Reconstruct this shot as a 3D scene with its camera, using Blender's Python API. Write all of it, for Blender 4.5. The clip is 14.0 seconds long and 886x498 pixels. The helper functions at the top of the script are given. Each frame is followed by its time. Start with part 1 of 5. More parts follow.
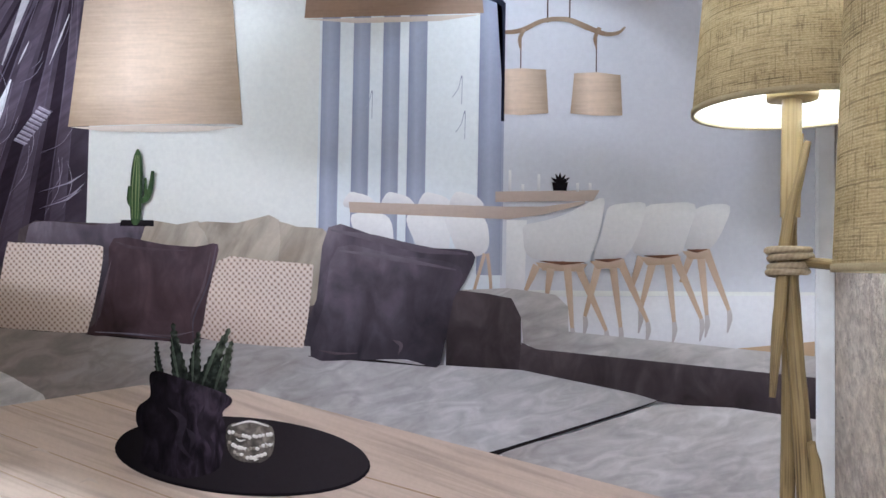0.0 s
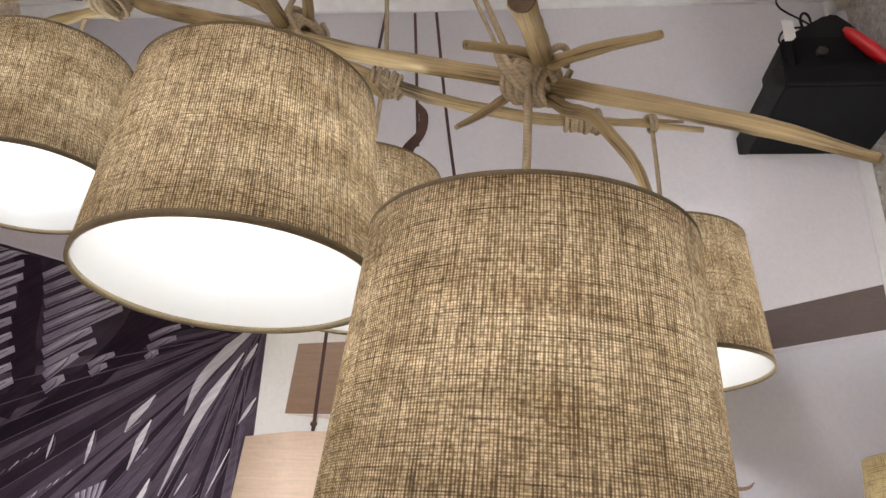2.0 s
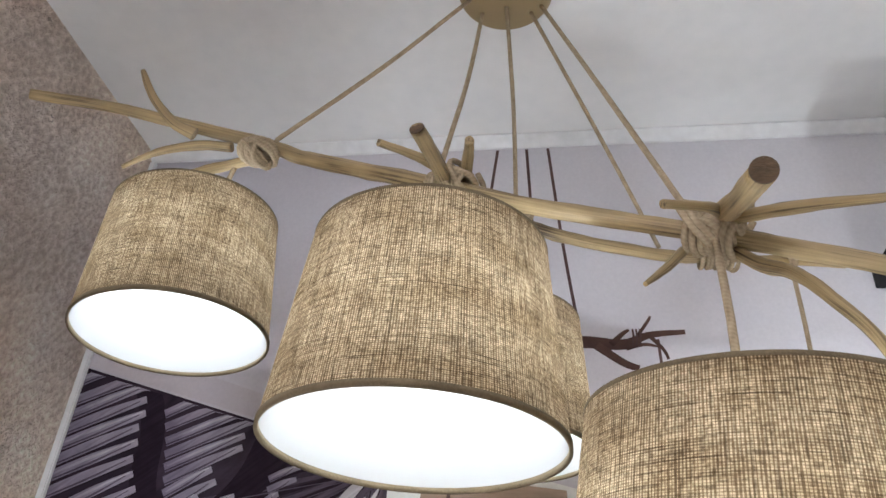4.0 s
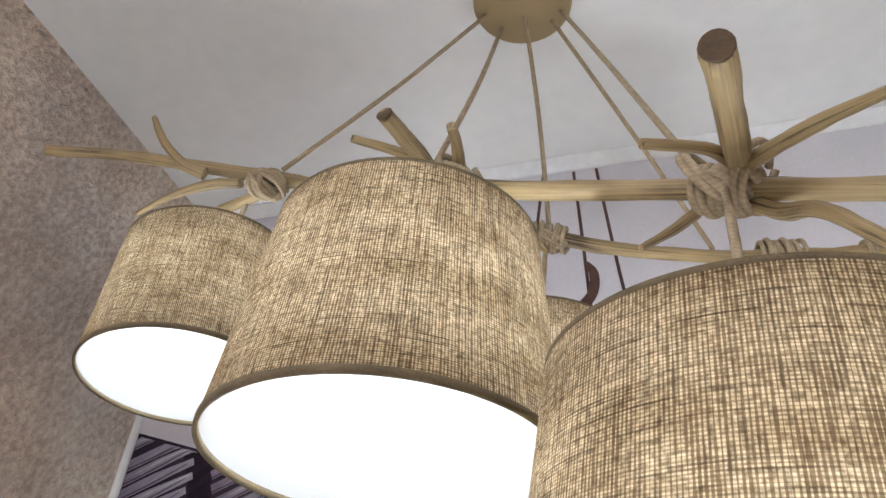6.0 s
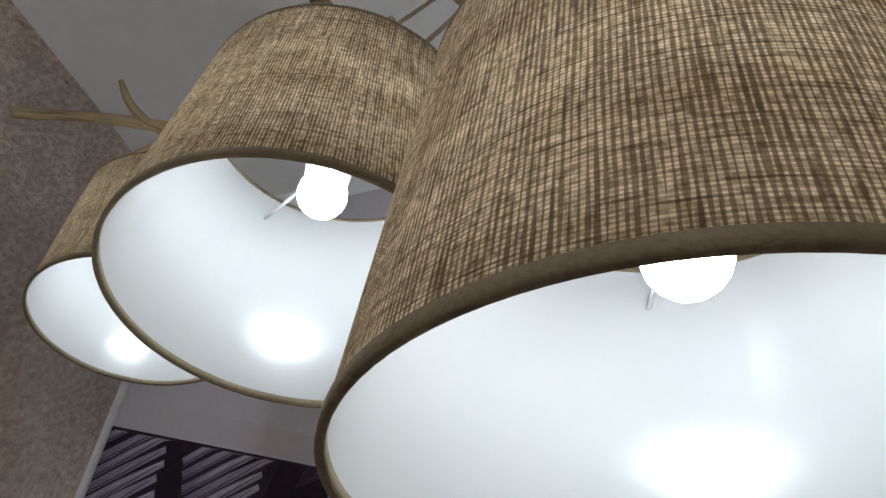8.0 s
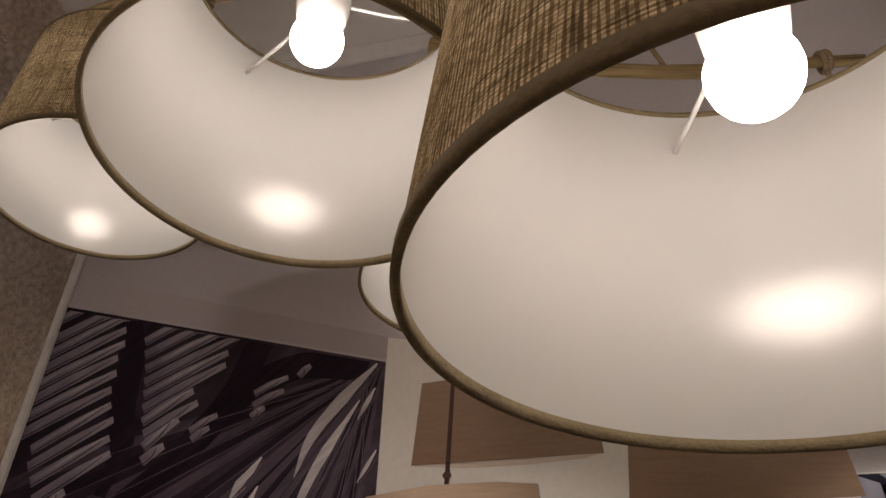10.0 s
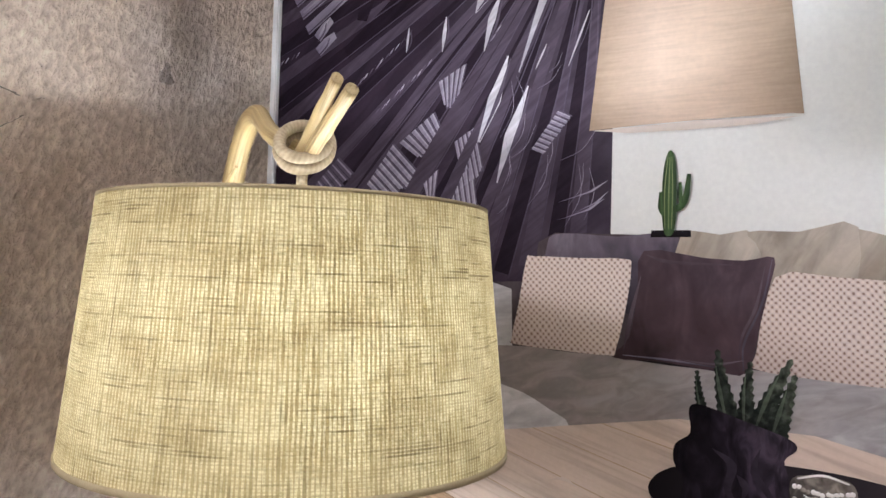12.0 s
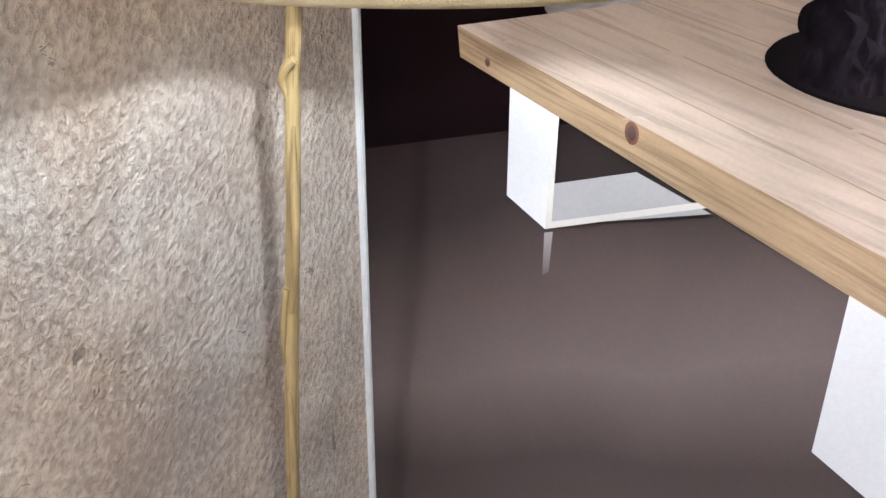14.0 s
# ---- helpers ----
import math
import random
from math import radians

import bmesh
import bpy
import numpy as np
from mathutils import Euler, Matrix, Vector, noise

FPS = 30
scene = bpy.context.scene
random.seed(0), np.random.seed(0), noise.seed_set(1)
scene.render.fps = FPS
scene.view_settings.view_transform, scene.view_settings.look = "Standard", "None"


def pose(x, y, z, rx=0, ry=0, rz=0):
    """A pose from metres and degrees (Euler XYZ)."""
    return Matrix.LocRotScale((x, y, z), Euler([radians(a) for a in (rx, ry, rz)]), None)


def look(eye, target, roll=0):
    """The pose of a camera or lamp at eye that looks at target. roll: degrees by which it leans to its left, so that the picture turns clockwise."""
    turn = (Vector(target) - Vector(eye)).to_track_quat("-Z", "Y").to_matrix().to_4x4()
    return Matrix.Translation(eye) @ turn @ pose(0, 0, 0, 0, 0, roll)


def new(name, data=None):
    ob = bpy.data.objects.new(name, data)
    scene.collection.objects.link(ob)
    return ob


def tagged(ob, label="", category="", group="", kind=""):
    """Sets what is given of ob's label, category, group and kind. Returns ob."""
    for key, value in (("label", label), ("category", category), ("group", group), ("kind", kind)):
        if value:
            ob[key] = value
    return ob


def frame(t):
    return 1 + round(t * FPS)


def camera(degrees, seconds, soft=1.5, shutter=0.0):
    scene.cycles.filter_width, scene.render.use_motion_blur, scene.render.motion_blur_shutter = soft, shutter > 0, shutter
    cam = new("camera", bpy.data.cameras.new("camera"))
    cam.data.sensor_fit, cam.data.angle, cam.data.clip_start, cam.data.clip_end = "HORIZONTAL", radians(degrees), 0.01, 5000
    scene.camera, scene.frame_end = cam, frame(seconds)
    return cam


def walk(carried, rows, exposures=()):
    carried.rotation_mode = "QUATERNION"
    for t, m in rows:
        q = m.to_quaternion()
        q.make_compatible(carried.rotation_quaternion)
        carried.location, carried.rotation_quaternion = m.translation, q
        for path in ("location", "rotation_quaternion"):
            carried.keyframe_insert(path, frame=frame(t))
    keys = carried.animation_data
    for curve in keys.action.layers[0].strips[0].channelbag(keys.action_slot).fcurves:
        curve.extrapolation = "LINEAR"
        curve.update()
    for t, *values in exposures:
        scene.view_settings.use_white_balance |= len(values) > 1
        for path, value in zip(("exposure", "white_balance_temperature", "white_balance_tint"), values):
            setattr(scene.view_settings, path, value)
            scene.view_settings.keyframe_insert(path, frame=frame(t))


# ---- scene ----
import itertools
cam = camera(59.67, 14.0)
PATH = [
    (0, (0.1241, 0.0972, 1.4878), (-0.0900, 2.0846, 1.5530), 0.88),
    (0.5, (0.0669, 0.0477, 1.5483), (-0.3701, 1.9818, 1.8094), 1.99),
    (1, (-0.0070, -0.0086, 1.6019), (-0.4322, 1.8612, 2.1703), 2.78),
    (1.5, (-0.0680, -0.0406, 1.6356), (-0.3764, 1.7991, 2.3570), 2.57),
    (2, (-0.1247, -0.0623, 1.6610), (-0.2738, 1.7553, 2.4820), 1.94),
    (2.5, (-0.1855, -0.0906, 1.6866), (-0.2399, 1.6839, 2.6075), 1.69),
    (3, (-0.2223, -0.1142, 1.6875), (-0.3073, 1.6243, 2.6726), 2.45),
    (3.5, (-0.2390, -0.1057, 1.6893), (-0.4358, 1.5987, 2.7171), 3.50),
    (3.7, (-0.2383, -0.0931, 1.6919), (-0.4814, 1.5939, 2.7382), 3.94),
    (5.8, (-0.1478, 0.0352, 1.7084), (-0.6787, 1.5347, 2.9206), 4.94),
    (6, (-0.1465, 0.0562, 1.6921), (-0.6957, 1.5493, 2.9040), 5.16),
    (6.5, (-0.1315, 0.0966, 1.6581), (-0.7179, 1.5627, 2.8856), 5.50),
    (7, (-0.1113, 0.1360, 1.6323), (-0.7193, 1.5645, 2.8931), 5.09),
    (7.5, (-0.0908, 0.1603, 1.6065), (-0.7061, 1.5440, 2.9130), 4.93),
    (8, (-0.1123, 0.1937, 1.5874), (-0.6730, 1.5644, 2.9316), 5.20),
    (8.2, (-0.1259, 0.2043, 1.5840), (-0.6285, 1.5827, 2.9433), 4.94),
    (10.3, (-0.1643, 0.2146, 1.5672), (-0.6278, 1.8673, 2.5937), 1.20),
    (10.5, (-0.1627, 0.2044, 1.5606), (-0.7493, 1.8861, 2.4705), 1.12),
    (11, (-0.1522, 0.1810, 1.5367), (-0.9623, 1.9066, 2.1419), 0.62),
    (11.5, (-0.1624, 0.1692, 1.5166), (-1.0880, 1.9095, 1.8547), 0.76),
    (12, (-0.1880, 0.1657, 1.4865), (-1.2045, 1.8862, 1.5690), 1.65),
    (12.5, (-0.1926, 0.1694, 1.4482), (-1.2886, 1.8354, 1.2958), 1.87),
    (13, (-0.1928, 0.1662, 1.4226), (-1.3244, 1.7720, 1.0474), 1.36),
    (13.5, (-0.2089, 0.1525, 1.3940), (-1.3103, 1.6946, 0.7547), 0.32),
    (14, (-0.2325, 0.1349, 1.3745), (-1.2852, 1.6519, 0.6059), 0.43),
]
EXPOSURES = [(0, 0.0, 5550, 14), (0.5, 0.0, 5700, 18), (1.0, -0.5, 5850, 13), (1.5, -0.45, 6300, 14), (2.0, -0.2, 6600, 18), (2.5, 0.0, 6050, 17), (3.0, 0.0, 5950, 15), (3.5, 0.0, 5950, 15), (6.0, 0.1, 6050, 15), (7.0, -0.2, 6300, 16), (7.5, -0.26, 6200, 16), (8.0, -0.92, 5900, 11),
             (8.2, -1.5, 5900, 12), (10.3, -1.6, 8300, 28), (10.5, -1.5, 8300, 28), (10.8, -0.5, 7900, 32), (11.0, -0.35, 7300, 38), (11.5, 0.05, 6300, 24), (12.0, 0.0, 6000, 18), (12.5, 0.0, 5900, 16), (13.0, 0.0, 5880, 16), (13.5, 0.27, 5840, 15), (14.0, 0.47, 5850, 14)]
walk(cam, [(t, look(e, g, r)) for t, e, g, r in PATH], EXPOSURES)

# ---- light ----
world = bpy.data.worlds.new("world")
scene.world = world
world.use_nodes = True
world.node_tree.nodes["Background"].inputs[0].default_value = (0.8, 0.85, 1.0, 1)
world.node_tree.nodes["Background"].inputs[1].default_value = 0.2
BULB = 130.0        # radiance of a lamp's bulb
FILL = 95.0         # radiance of the added fill panel

WALL_Y = 1.1745     # face of the mural wall
LEFT, RIGHT, CEIL = -1.140, 0.530, 2.776


# ---- materials ----
def material(name, rough=0.6):
    m = bpy.data.materials.new(name)
    m.use_nodes = True
    b = m.node_tree.nodes["Principled BSDF"]
    b.inputs["Roughness"].default_value = rough
    return m, m.node_tree.nodes, m.node_tree.links, b


def ramp(nodes, stops):
    r = nodes.new("ShaderNodeValToRGB")
    e = r.color_ramp.elements
    while len(e) < len(stops):
        e.new(0.5)
    for k, (p, c) in zip(e, stops):
        k.position, k.color = p, (*c, 1)
    return r


def noise_node(nodes, links, coord, scale, detail=4, size=(1, 1, 1), warp=0.0):
    mp = nodes.new("ShaderNodeMapping")
    mp.inputs["Scale"].default_value = size
    n = nodes.new("ShaderNodeTexNoise")
    n.inputs["Scale"].default_value = scale
    n.inputs["Detail"].default_value = detail
    n.inputs["Distortion"].default_value = warp
    links.new(coord, mp.inputs[0])
    links.new(mp.outputs[0], n.inputs[0])
    return n.outputs[0]


def math_node(nodes, links, op, a, b=None, c=None, clamp=False):
    n = nodes.new("ShaderNodeMath")
    n.operation, n.use_clamp = op, clamp
    for i, v in enumerate((a, b, c)):
        if v is None:
            continue
        if isinstance(v, (int, float)):
            n.inputs[i].default_value = v
        else:
            links.new(v, n.inputs[i])
    return n.outputs[0]


def mix_color(nodes, links, fac, a, b, kind="MIX"):
    n = nodes.new("ShaderNodeMix")
    n.data_type, n.blend_type = "RGBA", kind
    for i, v in ((0, fac), (6, a), (7, b)):
        if isinstance(v, (int, float)):
            n.inputs[i].default_value = v
        elif isinstance(v, tuple):
            n.inputs[i].default_value = (*v, 1)
        else:
            links.new(v, n.inputs[i])
    return n.outputs[2]


def bump(nodes, links, b, height, strength, distance=0.002):
    n = nodes.new("ShaderNodeBump")
    n.inputs["Strength"].default_value, n.inputs["Distance"].default_value = strength, distance
    links.new(height, n.inputs["Height"])
    links.new(n.outputs[0], b.inputs["Normal"])


def mottled(name, dark, light, rough=0.7, scale=6.0, fine=60.0, relief=0.15, size=(1, 1, 1)):
    """A plain surface with broad stains and a fine grain."""
    m, N, L, b = material(name, rough)
    co = N.new("ShaderNodeTexCoord").outputs["Object"]
    broad = noise_node(N, L, co, scale, 5, size)
    grain = noise_node(N, L, co, fine, 4, size)
    s = math_node(N, L, "MULTIPLY_ADD", grain, 0.4, math_node(N, L, "MULTIPLY", broad, 0.6))
    r = ramp(N, [(0.3, dark), (0.7, light)])
    L.new(s, r.inputs[0])
    L.new(r.outputs[0], b.inputs["Base Color"])
    bump(N, L, b, grain, relief)
    return m


def stone(name, dark, light):
    """Rough cast stone: short raised flecks lying aslant, pale and brown stains, pits and a few hair cracks."""
    m, N, L, b = material(name, 0.85)
    co = N.new("ShaderNodeTexCoord").outputs["Object"]
    turn = N.new("ShaderNodeMapping")
    turn.inputs["Rotation"].default_value = (math.radians(28), 0, 0)
    L.new(co, turn.inputs[0])
    ro = turn.outputs[0]
    patch = noise_node(N, L, co, 3.4, 6, (1, 1, 0.8), 0.6)
    blot = noise_node(N, L, co, 9.0, 5, (1, 1, 0.8), 0.4)
    fleck = noise_node(N, L, ro, 84.0, 9, (1, 1.2, 0.8), 0.25)
    fine = noise_node(N, L, ro, 260.0, 6, (1, 1.1, 0.7), 0.2)
    crack = noise_node(N, L, co, 11.0, 8, (1, 1, 0.8), 0.5)
    line = noise_node(N, L, co, 17.0, 3, (1, 1, 1), 1.2)
    s = math_node(N, L, "MULTIPLY_ADD", fleck, 0.40, math_node(N, L, "MULTIPLY_ADD", patch, 0.31, math_node(N, L, "MULTIPLY", blot, 0.22)))
    r = ramp(N, [(0.29, tuple(c * 0.80 for c in dark)), (0.40, dark), (0.52, light), (0.62, tuple(min(1, c * 1.3) for c in light))])
    L.new(s, r.inputs[0])
    tint = ramp(N, [(0.36, (0.93, 0.97, 1.03)), (0.62, (1.04, 0.98, 0.92))])
    L.new(noise_node(N, L, co, 2.1, 3), tint.inputs[0])
    col = mix_color(N, L, 1.0, r.outputs[0], tint.outputs[0], "MULTIPLY")
    pit = math_node(N, L, "LESS_THAN", crack, 0.30)
    col = mix_color(N, L, math_node(N, L, "MULTIPLY", pit, 0.5), col, (0.12, 0.09, 0.075))
    near = math_node(N, L, "LESS_THAN", math_node(N, L, "ABSOLUTE", math_node(N, L, "SUBTRACT", line, 0.5)), 0.010)
    hair = math_node(N, L, "MULTIPLY", near, math_node(N, L, "GREATER_THAN", blot, 0.68))
    col = mix_color(N, L, math_node(N, L, "MULTIPLY", hair, 0.7), col, (0.10, 0.075, 0.06))
    L.new(col, b.inputs["Base Color"])
    h = math_node(N, L, "SUBTRACT", math_node(N, L, "MULTIPLY_ADD", fine, 0.40, fleck), math_node(N, L, "MULTIPLY", hair, 0.2))
    bump(N, L, b, h, 1.0, 0.018)
    return m


def wood(name, dark, light, rough=0.5, along=1):
    """Peeled driftwood; the grain runs along the V of the branch's own map."""
    m, N, L, b = material(name, rough)
    uv = N.new("ShaderNodeUVMap").outputs[0]
    grain = noise_node(N, L, uv, 1.0, 5, (9, 14, 1))
    streak = noise_node(N, L, uv, 1.0, 5, (26, 5, 1))
    blot = noise_node(N, L, uv, 1.0, 3, (1.2, 9, 1))
    s = math_node(N, L, "ADD", math_node(N, L, "MULTIPLY", streak, 0.45), math_node(N, L, "MULTIPLY_ADD", grain, 0.2, math_node(N, L, "MULTIPLY", blot, 0.4)))
    r = ramp(N, [(0.40, dark), (0.49, tuple((a * 0.8 + c * 1.2) / 2 for a, c in zip(dark, light))), (0.62, light)])
    L.new(s, r.inputs[0])
    L.new(r.outputs[0], b.inputs["Base Color"])
    bump(N, L, b, streak, 0.5, 0.002)
    return m


def ease(nodes, links, value, lo, hi, out_lo=0.0, out_hi=1.0):
    n = nodes.new("ShaderNodeMapRange")
    n.interpolation_type = "SMOOTHSTEP"
    for k, v in (("From Min", lo), ("From Max", hi), ("To Min", out_lo), ("To Max", out_hi)):
        n.inputs[k].default_value = v
    links.new(value, n.inputs["Value"])
    return n.outputs[0]


def yarn(nodes, links, across, along, pitch, waver, seed):
    """One set of parallel yarns: returns the gap between them and how thick each yarn is along its length."""
    p = math_node(nodes, links, "ADD", math_node(nodes, links, "DIVIDE", across, pitch), waver)
    i = math_node(nodes, links, "FLOOR", p)
    f = math_node(nodes, links, "SUBTRACT", p, i)
    d = math_node(nodes, links, "ABSOLUTE", math_node(nodes, links, "SUBTRACT", f, 0.5))     # 0 in the yarn, 0.5 in the gap
    co = nodes.new("ShaderNodeCombineXYZ")
    links.new(math_node(nodes, links, "MULTIPLY", i, 3.7), co.inputs[0])
    links.new(math_node(nodes, links, "MULTIPLY", along, 30.0), co.inputs[1])
    co.inputs[2].default_value = seed
    thick = noise_node(nodes, links, co.outputs[0], 1.0, 3)
    slow = noise_node(nodes, links, co.outputs[0], 1.0, 3, (1, 0.45, 1))
    edge = math_node(nodes, links, "MULTIPLY_ADD", thick, 0.95, -0.28)
    gap = ease(nodes, links, math_node(nodes, links, "SUBTRACT", d, edge), 0.0, 0.08)
    core = ease(nodes, links, d, 0.40, 0.24)
    return gap, math_node(nodes, links, "MULTIPLY", core, ease(nodes, links, slow, 0.54, 0.74))


def burlap(name, thread, pale, through_thread, through_gap, pitch_u=0.0026, pitch_v=0.0024, bias=0.5, glow=0.40, even=0.6):
    """Woven jute: uneven yarns both ways with slubs; the light shows through the gaps between them."""
    m, N, L, b = material(name, 0.9)
    out = N["Material Output"]
    uv = N.new("ShaderNodeUVMap").outputs[0]
    sep = N.new("ShaderNodeSeparateXYZ")
    L.new(uv, sep.inputs[0])
    u, v = sep.outputs[0], sep.outputs[1]
    wob_u = math_node(N, L, "MULTIPLY", noise_node(N, L, uv, 1.0, 2, (16, 12, 1)), 0.9)
    wob_v = math_node(N, L, "MULTIPLY", noise_node(N, L, uv, 1.0, 2, (10, 18, 1)), 1.1)
    gu, su = yarn(N, L, u, v, pitch_u, wob_u, 1.7)
    gv, sv = yarn(N, L, v, u, pitch_v, wob_v, 8.3)
    # light passes the gaps of one set fully, those of the other in part
    open_ = math_node(N, L, "MULTIPLY", math_node(N, L, "MULTIPLY_ADD", gu, bias, 1.0 - bias), math_node(N, L, "MULTIPLY_ADD", gv, 1.3 - bias, bias - 0.3))
    bits = noise_node(N, L, uv, 1.0, 3, (300, 340, 1))
    open_ = math_node(N, L, "MULTIPLY", open_, ease(N, L, bits, 0.36, 0.58, even * 0.7, 1.0))
    tow = math_node(N, L, "MINIMUM", noise_node(N, L, uv, 1.0, 4, (45, 430, 1)), noise_node(N, L, uv, 1.0, 4, (380, 40, 1)))
    tow = ease(N, L, tow, 0.33, 0.50, even, 1.0)
    slub = math_node(N, L, "MAXIMUM", math_node(N, L, "MULTIPLY", su, 0.7), sv)
    patch = noise_node(N, L, uv, 1.0, 6, (16, 30, 1), 0.4)
    fuzz = noise_node(N, L, uv, 1.0, 3, (420, 420, 1))
    r = ramp(N, [(0.30, thread), (0.68, pale)])
    L.new(math_node(N, L, "MULTIPLY_ADD", patch, 0.5, math_node(N, L, "MULTIPLY", fuzz, 0.5)), r.inputs[0])
    col = mix_color(N, L, math_node(N, L, "MULTIPLY", slub, 0.65), r.outputs[0], tuple(c * 0.36 for c in thread))
    col = mix_color(N, L, math_node(N, L, "MULTIPLY", open_, 0.45), col, pale)
    lit = mix_color(N, L, open_, through_thread, through_gap)
    lit = mix_color(N, L, math_node(N, L, "MULTIPLY", slub, 0.65), lit, tuple(c * 0.4 for c in through_thread))
    tone = ramp(N, [(0.32, (0.66, 0.62, 0.56)), (0.60, (1, 1, 1))])
    L.new(patch, tone.inputs[0])
    lit = mix_color(N, L, 1.0, lit, tone.outputs[0], "MULTIPLY")
    lit = mix_color(N, L, 1.0, lit, tow, "MULTIPLY")
    col = mix_color(N, L, 1.0, col, ease(N, L, tow, 0.40, 1.0, 0.60, 1.05), "MULTIPLY")
    dif, tra, mx = N.new("ShaderNodeBsdfDiffuse"), N.new("ShaderNodeBsdfTranslucent"), N.new("ShaderNodeMixShader")
    bp = N.new("ShaderNodeBump")
    bp.inputs["Strength"].default_value, bp.inputs["Distance"].default_value = 0.8, 0.0012
    L.new(math_node(N, L, "SUBTRACT", 1.0, open_), bp.inputs["Height"])
    L.new(bp.outputs[0], dif.inputs["Normal"])
    L.new(lit, tra.inputs[0])
    L.new(col, dif.inputs[0])
    mx.inputs[0].default_value = glow
    L.new(dif.outputs[0], mx.inputs[1])
    L.new(tra.outputs[0], mx.inputs[2])
    L.new(mx.outputs[0], out.inputs[0])
    N.remove(b)
    return m


def liner_material():
    """White lining of a lampshade: scatters most light and lets a little pass to the cloth."""
    m, N, L, b = material("shade_lining", 0.2)
    b.inputs["Base Color"].default_value = (0.74, 0.76, 0.77, 1)
    tr, mx = N.new("ShaderNodeBsdfTransparent"), N.new("ShaderNodeMixShader")
    mx.inputs[0].default_value = 0.46
    L.new(b.outputs[0], mx.inputs[1])
    L.new(tr.outputs[0], mx.inputs[2])
    L.new(mx.outputs[0], N["Material Output"].inputs[0])
    return m


def plain(name, color, rough=0.5, metal=0.0, grain=0.06):
    m, N, L, b = material(name, rough)
    co = N.new("ShaderNodeTexCoord").outputs["Object"]
    n = noise_node(N, L, co, 40.0, 4)
    r = ramp(N, [(0.3, tuple(c * (1 - grain) for c in color)), (0.7, tuple(min(1, c * (1 + grain)) for c in color))])
    L.new(n, r.inputs[0])
    L.new(r.outputs[0], b.inputs["Base Color"])
    b.inputs["Metallic"].default_value = metal
    return m


def glowing(name, color, strength):
    m, N, L, b = material(name, 0.3)
    b.inputs["Base Color"].default_value = (0.9, 0.9, 0.9, 1)
    b.inputs["Emission Color"].default_value = (*color, 1)
    b.inputs["Emission Strength"].default_value = strength
    return m


def rope_material():
    m, N, L, b = material("jute_rope", 0.9)
    uv = N.new("ShaderNodeUVMap").outputs[0]
    sep = N.new("ShaderNodeSeparateXYZ")
    L.new(uv, sep.inputs[0])
    tw = math_node(N, L, "SINE", math_node(N, L, "MULTIPLY_ADD", sep.outputs[1], 1400.0, math_node(N, L, "MULTIPLY", sep.outputs[0], 12.566)))
    n = noise_node(N, L, uv, 1.0, 4, (5, 70, 1))
    s = math_node(N, L, "MULTIPLY_ADD", tw, 0.07, n)
    r = ramp(N, [(0.25, (0.27, 0.205, 0.125)), (0.75, (0.50, 0.405, 0.27))])
    L.new(s, r.inputs[0])
    L.new(r.outputs[0], b.inputs["Base Color"])
    bump(N, L, b, s, 0.6, 0.0015)
    return m


